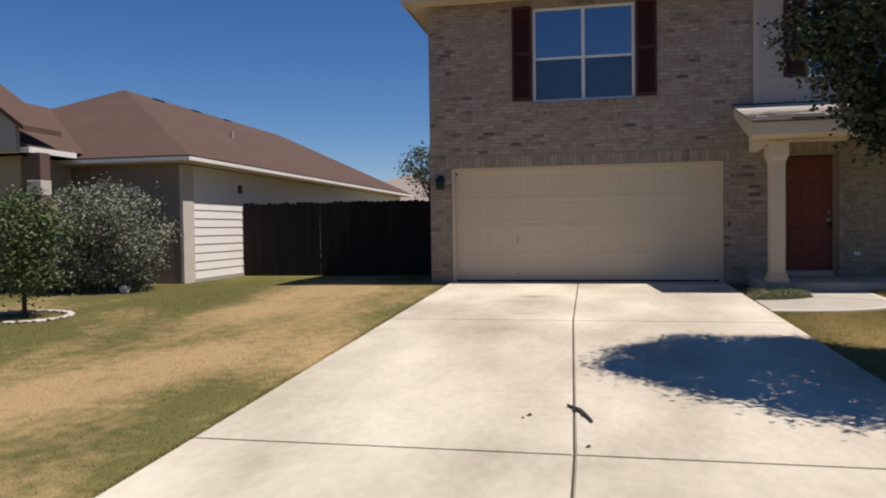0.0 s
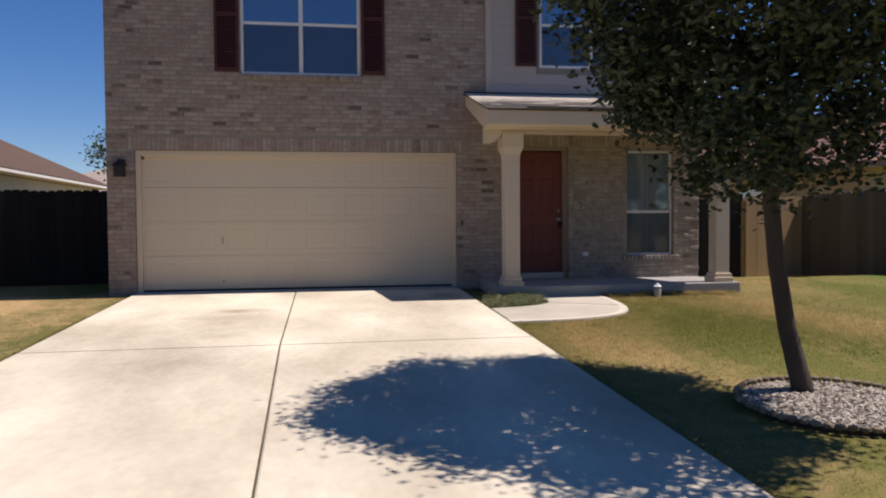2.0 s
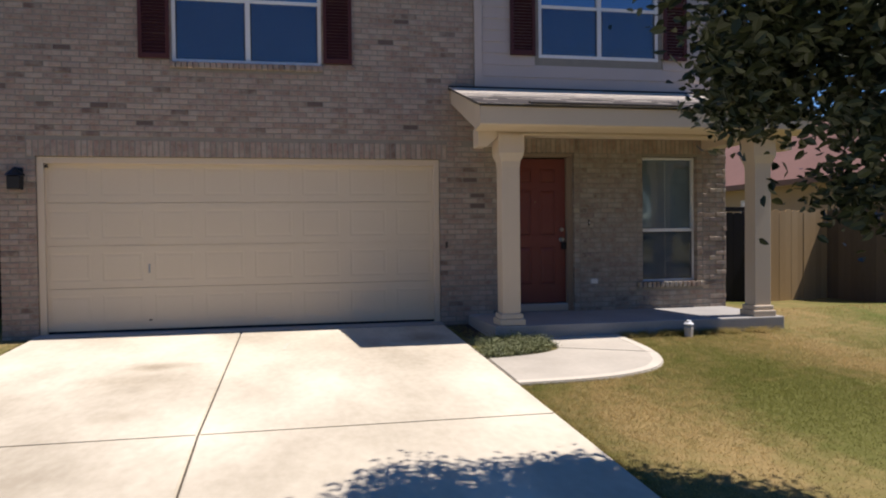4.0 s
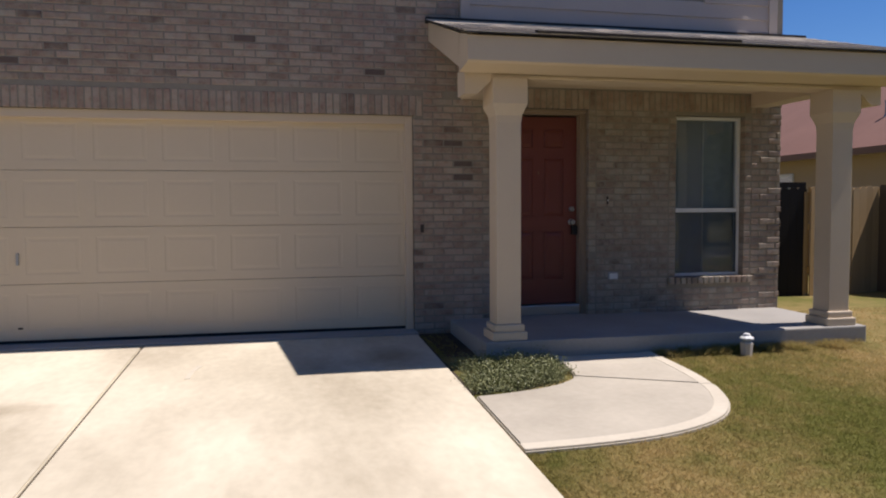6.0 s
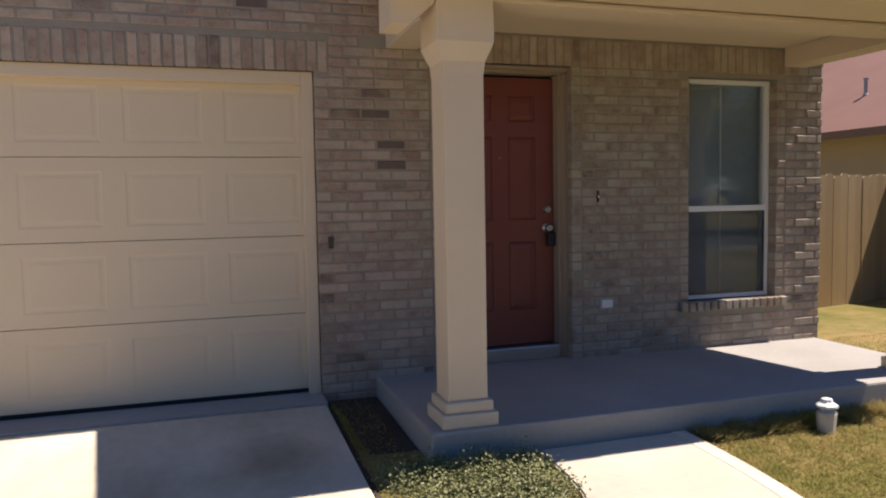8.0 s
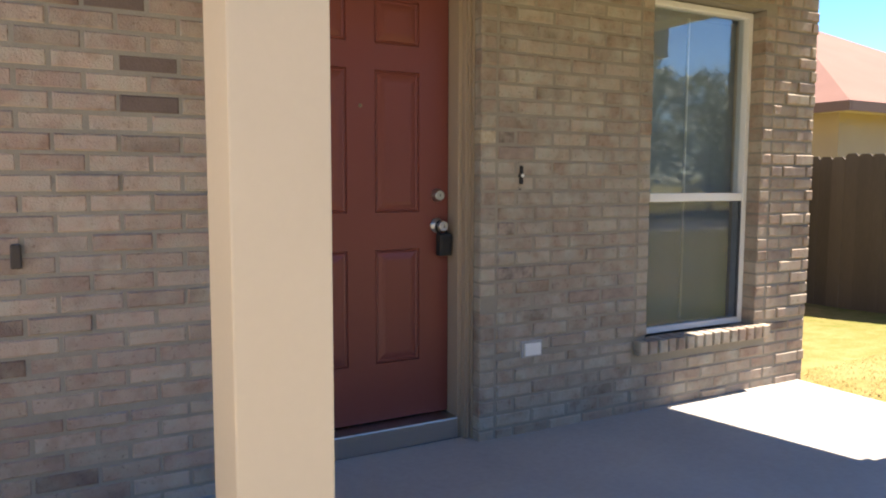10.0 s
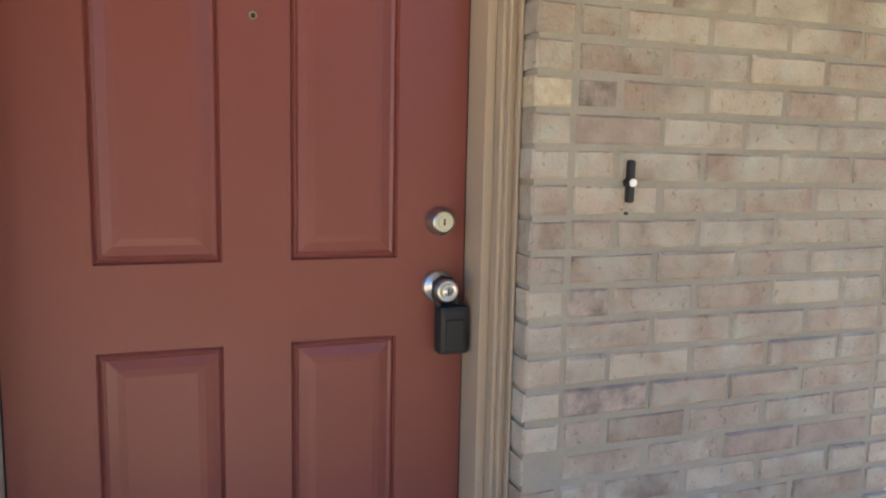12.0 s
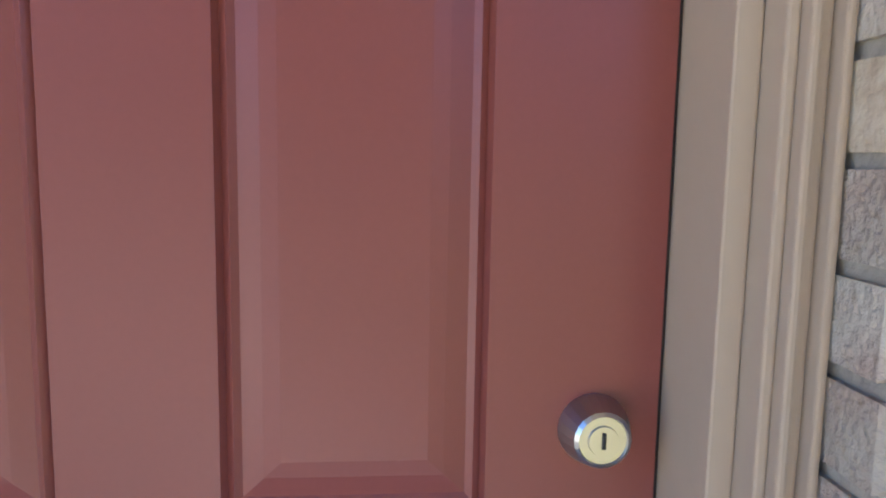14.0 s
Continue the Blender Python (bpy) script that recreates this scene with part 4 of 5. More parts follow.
RX0, RX1, RY0 = 2.58, 6.76, 12.03
RZ_FRONT, RZ_WALL = 3.06, 3.53
proof = thing("porch_roof", "beige porch roof with pale shingles and dark edge", "porch roof", (4.7, 12.8, 2.7), kind="structure")
part("beam", boxes([(2.86, 6.43, 12.34, 12.58, 2.765, 2.91)], 0.004), BEIGE, proof)
part("beam_lip", boxes([(2.86, 6.43, 12.325, 12.339, 2.765, 2.79)], 0.003), BEIGE, proof)
for xa, xb in ((2.63, 2.858), (6.66, 6.432)):
    # the boxed ends of the beam, cut slantwise towards the column
    ends = [(xa, 2.63), (xa + 0.45 * (xb - xa), 2.63), (xb, 2.74), (xb, 2.84), (xa, 2.84)]
    bm = bmesh.new()
    f = [bm.verts.new((x, 12.335, z)) for x, z in ends]
    g = [bm.verts.new((x, 12.58, z)) for x, z in ends]
    bm.faces.new(f)
    bm.faces.new(g[::-1])
    for i in range(5):
        bm.faces.new((f[i], g[i], g[(i + 1) % 5], f[(i + 1) % 5]))
    bmesh.ops.recalc_face_normals(bm, faces=bm.faces)
    part("beam_end", bm, BEIGE, proof)
for xa in (2.905, 6.16):
    part("side_beam", boxes([(xa, xa + 0.22, 12.582, FRONT - 0.003, 2.765, 2.91)], 0.005), BEIGE, proof)
part("ceiling", boxes([(2.905, 6.38, 12.34, FRONT - 0.003, 2.912, 2.93)]), BEIGE, proof)


def run(profile, x0, x1):
    """A moulding of (y, z) corners drawn out along x."""
    n = len(profile)
    bm = bmesh.new()
    a = [bm.verts.new((x0, y, z)) for y, z in profile]
    b = [bm.verts.new((x1, y, z)) for y, z in profile]
    bm.faces.new(a)
    bm.faces.new(b[::-1])
    for i in range(n):
        bm.faces.new((a[i], b[i], b[(i + 1) % n], a[(i + 1) % n]))
    bmesh.ops.recalc_face_normals(bm, faces=bm.faces)
    return bm


part("fascia", run([(RY0, RZ_FRONT - 0.02), (RY0, 2.845), (RY0 + 0.025, 2.83), (12.325, 2.80), (12.325, 2.86), (12.30, RZ_FRONT + 0.05), (RY0 + 0.03, RZ_FRONT - 0.012)], RX0, RX1), BEIGE, proof)
for xa in (RX0, RX1 - 0.028):
    part("rake_board", run([(12.326, 2.845), (FRONT - 0.003, 3.33), (FRONT - 0.003, RZ_WALL - 0.02), (12.326, RZ_FRONT + 0.06)], xa, xa + 0.028), BEIGE, proof)
for xa in (2.905, 6.35):
    part("end_panel", run([(12.33, 2.932), (FRONT - 0.003, 2.932), (FRONT - 0.003, 3.46), (12.33, 3.09)], xa + 0.002, xa + 0.028), BEIGE, proof)
lean = (RZ_WALL - RZ_FRONT) / (FRONT - RY0)
bm = solid(bmesh.new(), [(RX0 - 0.03, RY0 - 0.035, RZ_FRONT - 0.015), (RX1 + 0.03, RY0 - 0.035, RZ_FRONT - 0.015), (RX1 + 0.03, FRONT, RZ_WALL - 0.015), (RX0 - 0.03, FRONT, RZ_WALL - 0.015), (RX0 - 0.03, RY0 - 0.035, RZ_FRONT + 0.008), (RX1 + 0.03, RY0 - 0.035, RZ_FRONT + 0.008), (RX1 + 0.03, FRONT, RZ_WALL + 0.008), (RX0 - 0.03, FRONT, RZ_WALL + 0.008)],
           [(0, 3, 2, 1), (4, 5, 6, 7), (0, 1, 5, 4), (1, 2, 6, 5), (2, 3, 7, 6), (3, 0, 4, 7)])
part("underlay", bm, SHINGLE_DARK, proof, "dark roofing edge")
dark_run = run([(RY0 - 0.048, RZ_FRONT + 0.004), (RY0 - 0.048, RZ_FRONT + 0.026), (RY0 + 0.05, RZ_FRONT + 0.05), (RY0 + 0.05, RZ_FRONT + 0.03)], 3.15, 4.95)
part("starter_strip", dark_run, SHINGLE_DARK, proof, "dark strip where edge shingles are gone")
rng = random.Random(4)
verts, faces = [], []
course = 0
yy = RY0 - 0.04
while yy < FRONT - 0.02:
    x = RX0 - 0.035 - rng.uniform(0, 0.2)
    ye = min(yy + 0.155, FRONT)
    while x < RX1 + 0.035:
        w = rng.choice((0.17, 0.25, 0.33))
        a, b = max(x, RX0 - 0.035) + 0.003, min(x + w, RX1 + 0.035)
        if b > a + 0.01:
            lift = rng.choice((0.015, 0.016, 0.018))
            h = lambda q: RZ_FRONT + (q - RY0) * lean
            n = len(verts)
            verts += [(a, yy, h(yy) + 0.009), (b, yy, h(yy) + 0.009), (a, yy, h(yy) + lift), (b, yy, h(yy) + lift), (a, ye, h(ye) + 0.011), (b, ye, h(ye) + 0.011)]
            faces += [(n, n + 1, n + 3, n + 2), (n + 2, n + 3, n + 5, n + 4), (n, n + 2, n + 4), (n + 1, n + 5, n + 3)]
        x += w
    yy = ye
tagged(mesh_object("shingles", verts, faces, SHINGLE, proof, "pale sunlit shingles"), kind="stuff")

# ---- plants ----
def leaf_cloud(rng, centres, per, spread, size):
    """Many small folded leaves about the centres."""
    verts, faces = [], []
    for c, rad in centres:
        for _ in range(per):
            p = Vector(c) + Vector((rng.gauss(0, 1), rng.gauss(0, 1), rng.gauss(0, 0.8))) * spread * rad
            a = Vector((rng.uniform(-1, 1), rng.uniform(-1, 1), rng.uniform(-0.7, 0.4))).normalized()
            b = a.cross(Vector((rng.uniform(-1, 1), rng.uniform(-1, 1), rng.uniform(-1, 1)))).normalized()
            n = a.cross(b)
            s = size * rng.uniform(0.7, 1.3)
            i = len(verts)
            verts += [tuple(p), tuple(p + a * s * 0.3 + b * s * 0.26 + n * s * 0.08), tuple(p + a * s * 0.68 + b * s * 0.22 + n * s * 0.05), tuple(p + a * s - n * s * 0.06), tuple(p + a * s * 0.68 - b * s * 0.22 + n * s * 0.05), tuple(p + a * s * 0.3 - b * s * 0.26 + n * s * 0.08)]
            faces += [(i, i + 1, i + 2, i + 3), (i, i + 3, i + 4, i + 5)]
    return verts, faces


def crown_centres(rng, centre, radii, n, inner=0.45, shape=None):
    out = []
    while len(out) < n:
        v = Vector((rng.uniform(-1, 1), rng.uniform(-1, 1), rng.uniform(-1, 1)))
        if not inner < v.length < 1:
            continue
        if shape and not shape(v):
            continue
        out.append(((centre[0] + v.x * radii[0], centre[1] + v.y * radii[1], centre[2] + v.z * radii[2]), rng.uniform(0.7, 1.3)))
    return out


def tree(name, label, base, fork, centre, radii, girth, mat, clumps, per, spread, size, seed, limbs=9, shape=None, group="", bough=(), sag=0.0):
    rng = random.Random(seed)
    t = thing(name, label, "tree", base, group=group)
    b, f, c = Vector(base), Vector(fork), Vector(centre)
    pts = [b - Vector((0, 0, 0.05)), b + Vector((0, 0, 0.06)), b.lerp(f, 0.35) - Vector((sag, 0, 0)), b.lerp(f, 0.68) - Vector((sag, 0, 0)), f, f.lerp(c, 0.5), c + Vector((0, 0, radii[2] * 0.5))]
    part("trunk", tube(bmesh.new(), pts, [girth * k for k in (1.45, 1.15, 0.95, 0.88, 0.85, 0.55, 0.15)], 12), BARK, t, smooth=True)
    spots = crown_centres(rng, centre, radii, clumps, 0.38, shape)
    for x, y, z in bough:
        spots += [((x + rng.gauss(0, 0.07), y + rng.gauss(0, 0.09), z + rng.gauss(0, 0.06)), 0.8) for k in range(5)]
    for k in range(limbs):
        end = Vector(spots[rng.randrange(len(spots))][0])
        start = f.lerp(c, rng.uniform(-0.1, 0.7))
        mid = start.lerp(end, 0.5) + Vector((0, 0, 0.12))
        part("limb", tube(bmesh.new(), [start, mid, end], [girth * 0.42, girth * 0.26, girth * 0.06], 6), BARK, t, smooth=True)
    v, fc = leaf_cloud(rng, spots, per, spread, size)
    tagged(mesh_object("crown", v, fc, mat, t, "many small dark leaves" if mat is LEAF else ""), kind="stuff")
    return t


TREE = (3.78, 6.90, lawn(3.78, 6.90))


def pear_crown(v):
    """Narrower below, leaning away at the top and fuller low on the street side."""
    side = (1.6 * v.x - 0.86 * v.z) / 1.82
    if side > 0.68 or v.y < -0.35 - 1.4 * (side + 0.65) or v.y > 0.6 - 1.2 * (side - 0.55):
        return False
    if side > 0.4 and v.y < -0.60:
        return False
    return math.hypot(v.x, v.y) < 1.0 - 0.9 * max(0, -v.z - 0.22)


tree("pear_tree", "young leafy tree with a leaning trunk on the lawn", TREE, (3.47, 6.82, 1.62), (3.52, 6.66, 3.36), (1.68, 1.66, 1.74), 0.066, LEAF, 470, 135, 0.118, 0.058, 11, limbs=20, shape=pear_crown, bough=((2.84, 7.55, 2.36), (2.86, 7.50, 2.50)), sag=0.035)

# the stone ring round the trunk
bed = thing("stone_bed", "round bed of pale gravel edged with stones", "garden bed", (3.82, 6.50, 0.2))
rng = random.Random(5)
cx, cy, cr = 3.80, 6.54, 0.65
bm = bmesh.new()
prism(bm, [(cx + 0.63 * math.cos(a), cy + 0.63 * math.sin(a)) for a in np.linspace(0, 2 * math.pi, 32, endpoint=False)], lambda x, y: slope(y) - 0.1, lambda x, y: slope(y) + 0.0)
part("soil", bm, SOIL, bed)


def pebble(rng, size, flat=0.6):
    bm = bmesh.new()
    bmesh.ops.create_icosphere(bm, subdivisions=1, radius=1)
    for v in bm.verts:
        v.co *= rng.uniform(0.8, 1.15)
        v.co.x *= size
        v.co.y *= size * 0.8
        v.co.z *= size * flat
    return bm


stone_meshes = []
for k in range(5):
    me = bpy.data.meshes.new("edging_stone")
    b = pebble(rng, 0.038, 0.7)
    b.to_mesh(me)
    b.free()
    me.materials.append(STONE_EDGE)
    stone_meshes.append(me)
for k in range(60):
    a = 2 * math.pi * k / 60
    x, y = cx + cr * math.cos(a), cy + cr * math.sin(a)
    ob = new("edging_stone", rng.choice(stone_meshes))
    ob.parent = bed
    ob.matrix_parent_inverse = Matrix.Translation(-bed.location)
    ob.matrix_basis = pose(x, y, slope(y) + 0.015, 0, 0, math.degrees(a) + 90 + rng.uniform(-12, 12))
verts, faces = [], []
tmp = pebble(rng, 1.0, 0.6)
base_v = [v.co.copy() for v in tmp.verts]
base_f = [[v.index for v in f.verts] for f in tmp.faces]
tmp.free()
for k in range(3600):
    r, a = 0.61 * math.sqrt(rng.random()), rng.uniform(0, 6.283)
    x, y = cx + r * math.cos(a), cy + r * math.sin(a)
    if math.hypot(x - TREE[0], y - TREE[1]) < 0.1:
        continue
    s = rng.uniform(0.007, 0.016)
    m = pose(x, y, slope(y) + 0.003, rng.uniform(-30, 30), rng.uniform(-30, 30), rng.uniform(0, 360))
    i = len(verts)
    verts += [tuple(m @ (v * s)) for v in base_v]
    faces += [tuple(i + j for j in f) for f in base_f]
GRAVEL = textured("pale_gravel", (0.19, 0.15, 0.11), (0.56, 0.49, 0.40), 20, 90, 0.9, 0.3, vary="island", spread=0.45)
tagged(mesh_object("gravel", verts, faces, GRAVEL, bed, "pale mixed gravel"), kind="stuff")

# groundcover patch in the crook of the walkway, dark soil by the porch
soil_strip = part("soil_strip", prism(bmesh.new(), [(2.43, 11.40), (2.90, 11.45), (3.20, 11.62), (3.33, 11.90), (3.36, 12.27), (2.785, 12.27), (2.785, 13.58), (2.45, 13.58)], 0.2, lambda x, y: slope(y) - 0.03), SOIL)
tagged(soil_strip, "bare dark soil between driveway and porch", "soil", kind="structure")
cover = thing("groundcover", "low clipped green groundcover beside the walkway", "shrub", (2.9, 11.8, 0.38))
rng = random.Random(8)
spots = []
while len(spots) < 170:
    x, y = rng.uniform(2.48, 3.30), rng.uniform(11.36, 12.22)
    if y > 11.36 + 0.55 * max(0, x - 2.55) ** 1.6 and (x > 2.52 or y < 12.0):
        spots.append(((x, y, slope(y) + rng.uniform(-0.015, 0.01)), 1.0))
for (x, y, z), k in spots[:24]:
    part("stem", tube(bmesh.new(), [(x, y, slope(y) - 0.03), (x + 0.01, y - 0.012, slope(y) + 0.02), (x + 0.004, y - 0.03, slope(y) + 0.05)], [0.004, 0.003, 0.0015], 5), BARK, cover)
v, f = leaf_cloud(rng, spots, 150, 0.042, 0.017)
tagged(mesh_object("leaves", v, f, LEAF_BED, cover), kind="stuff")

# path light on the lawn by the porch
light = thing("path_light", "small white solar path light in the grass", "path light", (5.08, 12.04, 0.4))
lz = lawn(5.08, 12.04) - 0.01
part("body", lathe(bmesh.new(), [(0.046, 0.0), (0.056, 0.12), (0.050, 0.128)], Matrix.Translation((5.08, 12.04, lz)), 8), STONE_PALE, light)
part("lens", lathe(bmesh.new(), [(0.040, 0.125), (0.040, 0.155)], Matrix.Translation((5.08, 12.04, lz)), 8), CURTAIN, light)
part("cap", lathe(bmesh.new(), [(0.062, 0.155), (0.062, 0.168), (0.034, 0.185), (0.030, 0.202), (0.010, 0.208)], Matrix.Translation((5.08, 12.04, lz)), 8), WHITE, light)

# twig and dead leaves on the driveway
twig = thing("twig", "dry dark twig lying on the driveway", "twig", (0.0, 5.25, 0.17))
h = lambda x, y: (x, y, slope(y) + 0.012)
part("stem", tube(bmesh.new(), [h(-0.05, 5.37), h(-0.01, 5.31), h(0.04, 5.24), h(0.09, 5.10), h(0.125, 4.98)], [0.009, 0.014, 0.016, 0.013, 0.008], 6), BARK, twig)
part("side_shoot", tube(bmesh.new(), [h(0.04, 5.24), h(0.055, 5.18), h(0.06, 5.11)], [0.010, 0.008, 0.004], 5), BARK, twig)
for x, y, s in ((0.08, 4.47, 0.022), (-0.33, 5.09, 0.026), (-0.36, 5.02, 0.014)):
    dead = part("dead_leaf", solid(bmesh.new(), [(x, y, slope(y) + 0.004), (x + s, y + 0.6 * s, slope(y) + 0.02), (x + 1.8 * s, y + 0.4 * s, slope(y) + 0.006), (x + s, y - 0.3 * s, slope(y) + 0.018), (x + 0.9 * s, y + 0.2 * s, slope(y) + 0.003)], [(0, 4, 1), (4, 2, 1), (0, 3, 4), (3, 2, 4)]), BARK)
    tagged(dead, "curled brown dead leaf on the concrete", "leaf", group="dead leaves")


# ---- fences ----
def fence(name, label, a, b, top, mat, group="", gaps=()):
    """Upright boards from a to b with rails behind; every board its own part."""
    rng = random.Random(hash((round(a[0]), round(a[1]))) % 1000)
    a, b = Vector((*a, 0)), Vector((*b, 0))
    length = (b - a).length
    way = (b - a) / length
    side = Vector((-way.y, way.x, 0))
    t = thing(name, label, "fence", (*((a + b) / 2).to_2d(), 0.3), group=group)
    n = int(length / 0.145)
    for k in range(n):
        p = a + way * (length * k / n)
        q = a + way * (length * (k + 1) / n - (0.008 if k in gaps else 0.002))
        z0 = lawn(p.x, p.y) - 0.03
        z1 = top + rng.uniform(-0.02, 0.02)
        w = side * 0.018
        off = side * rng.uniform(-0.004, 0.004)
        ear = 0.03
        d = (q - p)
        prof = [(0, z0), (1, z0), (1, z1 - ear), (0.8, z1), (0.2, z1), (0, z1 - ear)]
        bm = bmesh.new()
        fa = [bm.verts.new(tuple(p + off + d * s + Vector((0, 0, z)))) for s, z in prof]
        fb = [bm.verts.new(tuple(p + off + d * s + w + Vector((0, 0, z)))) for s, z in prof]
        bm.faces.new(fa)
        bm.faces.new(fb[::-1])
        for i in range(6):
            bm.faces.new((fa[i], fb[i], fb[(i + 1) % 6], fa[(i + 1) % 6]))
        bmesh.ops.recalc_face_normals(bm, faces=bm.faces)
        part("board", bm, mat, t)
    for z in (0.35, 1.0, 1.55):
        s0, s1 = side * 0.024, side * 0.06
        zz = lawn(a.x, a.y) + z
        bm = solid(bmesh.new(), [tuple(v + Vector((0, 0, zz + dz))) for dz in (0, 0.08) for v in (a + s0, b + s0, b + s1, a + s1)], [(0, 3, 2, 1), (4, 5, 6, 7), (0, 1, 5, 4), (1, 2, 6, 5), (2, 3, 7, 6), (3, 0, 4, 7)])
        part("rail", bm, mat, t)
    for k in range(int(length / 2.4) + 2):
        p = a + way * min(length - 0.05, k * 2.4)
        c = p + side * 0.11
        zz = lawn(c.x, c.y)
        part("post", boxes([(c.x - 0.045, c.x + 0.045, c.y - 0.045, c.y + 0.045, zz - 0.05, top - 0.08)]), mat, t)
    return t


# side fence and gate carry painted shade in their near-black boards
fence("side_fence", "weathered board fence between the houses, shade in its dark colour", (-7.88, 16.1), (-2.9, 16.1), 2.12, FENCE_SHADED, group="dark fences", gaps=(9, 12))
fence("cedar_fence", "tan cedar board fence beside the house", (8.86, 15.98), (10.31, 16.255), 1.98, FENCE_TAN)
fence("dark_gate", "weathered board gate beside the house, shade in its dark colour", (6.6, 16.05), (8.84, 16.05), 1.95, FENCE_SHADED, group="dark fences")
fence("boundary_fence", "brown weathered board fence along the side lawn", (10.3, 16.25), (10.3, 11.2), 2.02, FENCE_BROWN)
gauge = thing("fence_box", "small pale box fixed to the boundary fence", "box", (10.27, 13.6, 1.75))
part("body", boxes([(10.25, 10.308, 13.55, 13.75, 1.70, 1.82)], 0.006), WHITE, gauge)


# ---- neighbouring houses ----
def lap_wall(parent, x, y0, y1, z0, z1, mat):
    """Lap boards on a wall facing +x."""
    z = z0
    while z < z1 - 0.01:
        t = min(z + 0.18, z1)
        bm = solid(bmesh.new(), [(x + 0.022, y0, z), (x + 0.022, y1, z), (x + 0.006, y1, t), (x + 0.006, y0, t), (x, y0, z), (x, y1, z), (x, y1, t), (x, y0, t)], [(0, 1, 2, 3), (4, 7, 6, 5), (0, 4, 5, 1), (3, 2, 6, 7), (0, 3, 7, 4), (1, 5, 6, 2)])
        part("lap_board", bm, mat, parent)
        z = t


nb = thing("left_house", "one-storey brick house with brown hip roof", "house", (-12, 20, 0.4))
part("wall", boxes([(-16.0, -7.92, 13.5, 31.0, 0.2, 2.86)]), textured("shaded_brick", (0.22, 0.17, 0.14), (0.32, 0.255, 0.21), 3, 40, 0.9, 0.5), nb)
lap_wall(nb, -7.918, 13.92, 30.9, 0.5, 2.84, WHITE_SIDING)
part("corner_pier", boxes([(-7.96, -7.885, 13.49, 13.915, 0.3, 2.84)], 0.006), STONE_PALE, nb, "pale stone corner")
part("wall_base", boxes([(-7.94, -7.88, 13.92, 30.9, 0.2, 0.49)]), CONCRETE_PORCH, nb)
roof_l = part("roof", hip(bmesh.new(), -16.1, -7.50, 13.1, 31.5, 2.98, 0.52), SHINGLE_BROWN, nb)
part("eave", boxes([(-7.54, -7.50, 13.1, 31.5, 2.88, 2.955), (-16.1, -7.54, 13.1, 13.14, 2.88, 2.955)]), WHITE_SIDING, nb, "pale eave board")
part("soffit", boxes([(-16.0, -7.545, 13.145, 31.4, 2.865, 2.89)]), BEIGE, nb)
for y in (18.5, 20.5, 22.5):
    part("roof_vent", boxes([(-12.02, -11.62, y, y + 0.5, 5.06, 5.18)], 0.03), METAL_DARK, roof_l, "dark ridge vent")
part("vent_pipe", lathe(bmesh.new(), [(0.05, 0.0), (0.05, 0.4)], Matrix.Translation((-9.6, 19.0, 3.85)), 10), GREY_PLASTIC, roof_l)
w = part("window", boxes([(-10.0, -8.9, 13.46, 13.498, 1.1, 2.4)], 0.01), WHITE, nb)
part("pane", boxes([(-9.94, -9.47, 13.45, 13.459, 1.16, 2.34), (-9.43, -8.96, 13.45, 13.459, 1.16, 2.34)]), GLASS, w)
part("side_vent", boxes([(-7.91, -7.87, 15.9, 16.06, 2.35, 2.55)], 0.005), METAL_DARK, nb)
# its front wing with a small gable
part("wing_wall", boxes([(-16.0, -10.40, 12.1, 13.49, 0.2, 2.96)]), TAN_WALL, nb)
part("wing_roof", solid(bmesh.new(), [(-16.25, 11.8, 3.09), (-9.95, 11.8, 3.09), (-9.95, 16.5, 3.09), (-16.25, 16.5, 3.09), (-13.1, 11.8, 4.62), (-13.1, 17.2, 4.62)], [(0, 1, 4), (1, 2, 5, 4), (2, 3, 5), (3, 0, 4, 5), (3, 2, 1, 0)]), SHINGLE_BROWN, nb)
part("wing_eave", boxes([(-9.99, -9.95, 11.84, 13.08, 2.98, 3.085), (-16.25, -9.955, 11.8, 11.836, 2.98, 3.085)]), WHITE_SIDING, nb, "pale eave board")
gable = bmesh.new()
for y in (11.70, 11.795):
    gable.faces.new([gable.verts.new(p) for p in ((-13.70, y, 3.0), (-10.14, y, 3.0), (-10.14, y, 3.52), (-11.92, y, 4.85), (-13.70, y, 3.52))])
f0, f1 = (list(f.verts) for f in list(gable.faces))
for k in range(5):
    gable.faces.new((f0[k], f1[k], f1[(k + 1) % 5], f0[(k + 1) % 5]))
bmesh.ops.recalc_face_normals(gable, faces=gable.faces)
part("gable_wall", gable, SIDING, nb, "grey front gable")
for way in (-1, 1):
    e = -11.92 + way * 2.02
    part("gable_rake", solid(bmesh.new(), [(-11.92, 11.60, 4.86), (e, 11.60, 3.35), (e, 11.60, 3.45), (-11.92, 11.60, 4.96), (-11.92, 12.6, 4.86), (e, 12.6, 3.35), (e, 12.6, 3.45), (-11.92, 12.6, 4.96)], [(0, 1, 2, 3), (7, 6, 5, 4), (0, 4, 5, 1), (1, 5, 6, 2), (2, 6, 7, 3), (3, 7, 4, 0)]), SHINGLE_BROWN, nb)
# post brick darkened to hold the shade of the porch recess
SHADED_POST = textured("shaded_brick_post", (0.10, 0.062, 0.05), (0.16, 0.105, 0.082), 3, 40, 0.9, 0.5)
part("wing_post", boxes([(-10.06, -9.78, 11.86, 12.12, 0.2, 2.2)], 0.01), SHADED_POST, nb)
part("post_top", boxes([(-10.07, -9.77, 11.85, 12.13, 2.2, 2.47)], 0.01), STONE_PALE, nb)
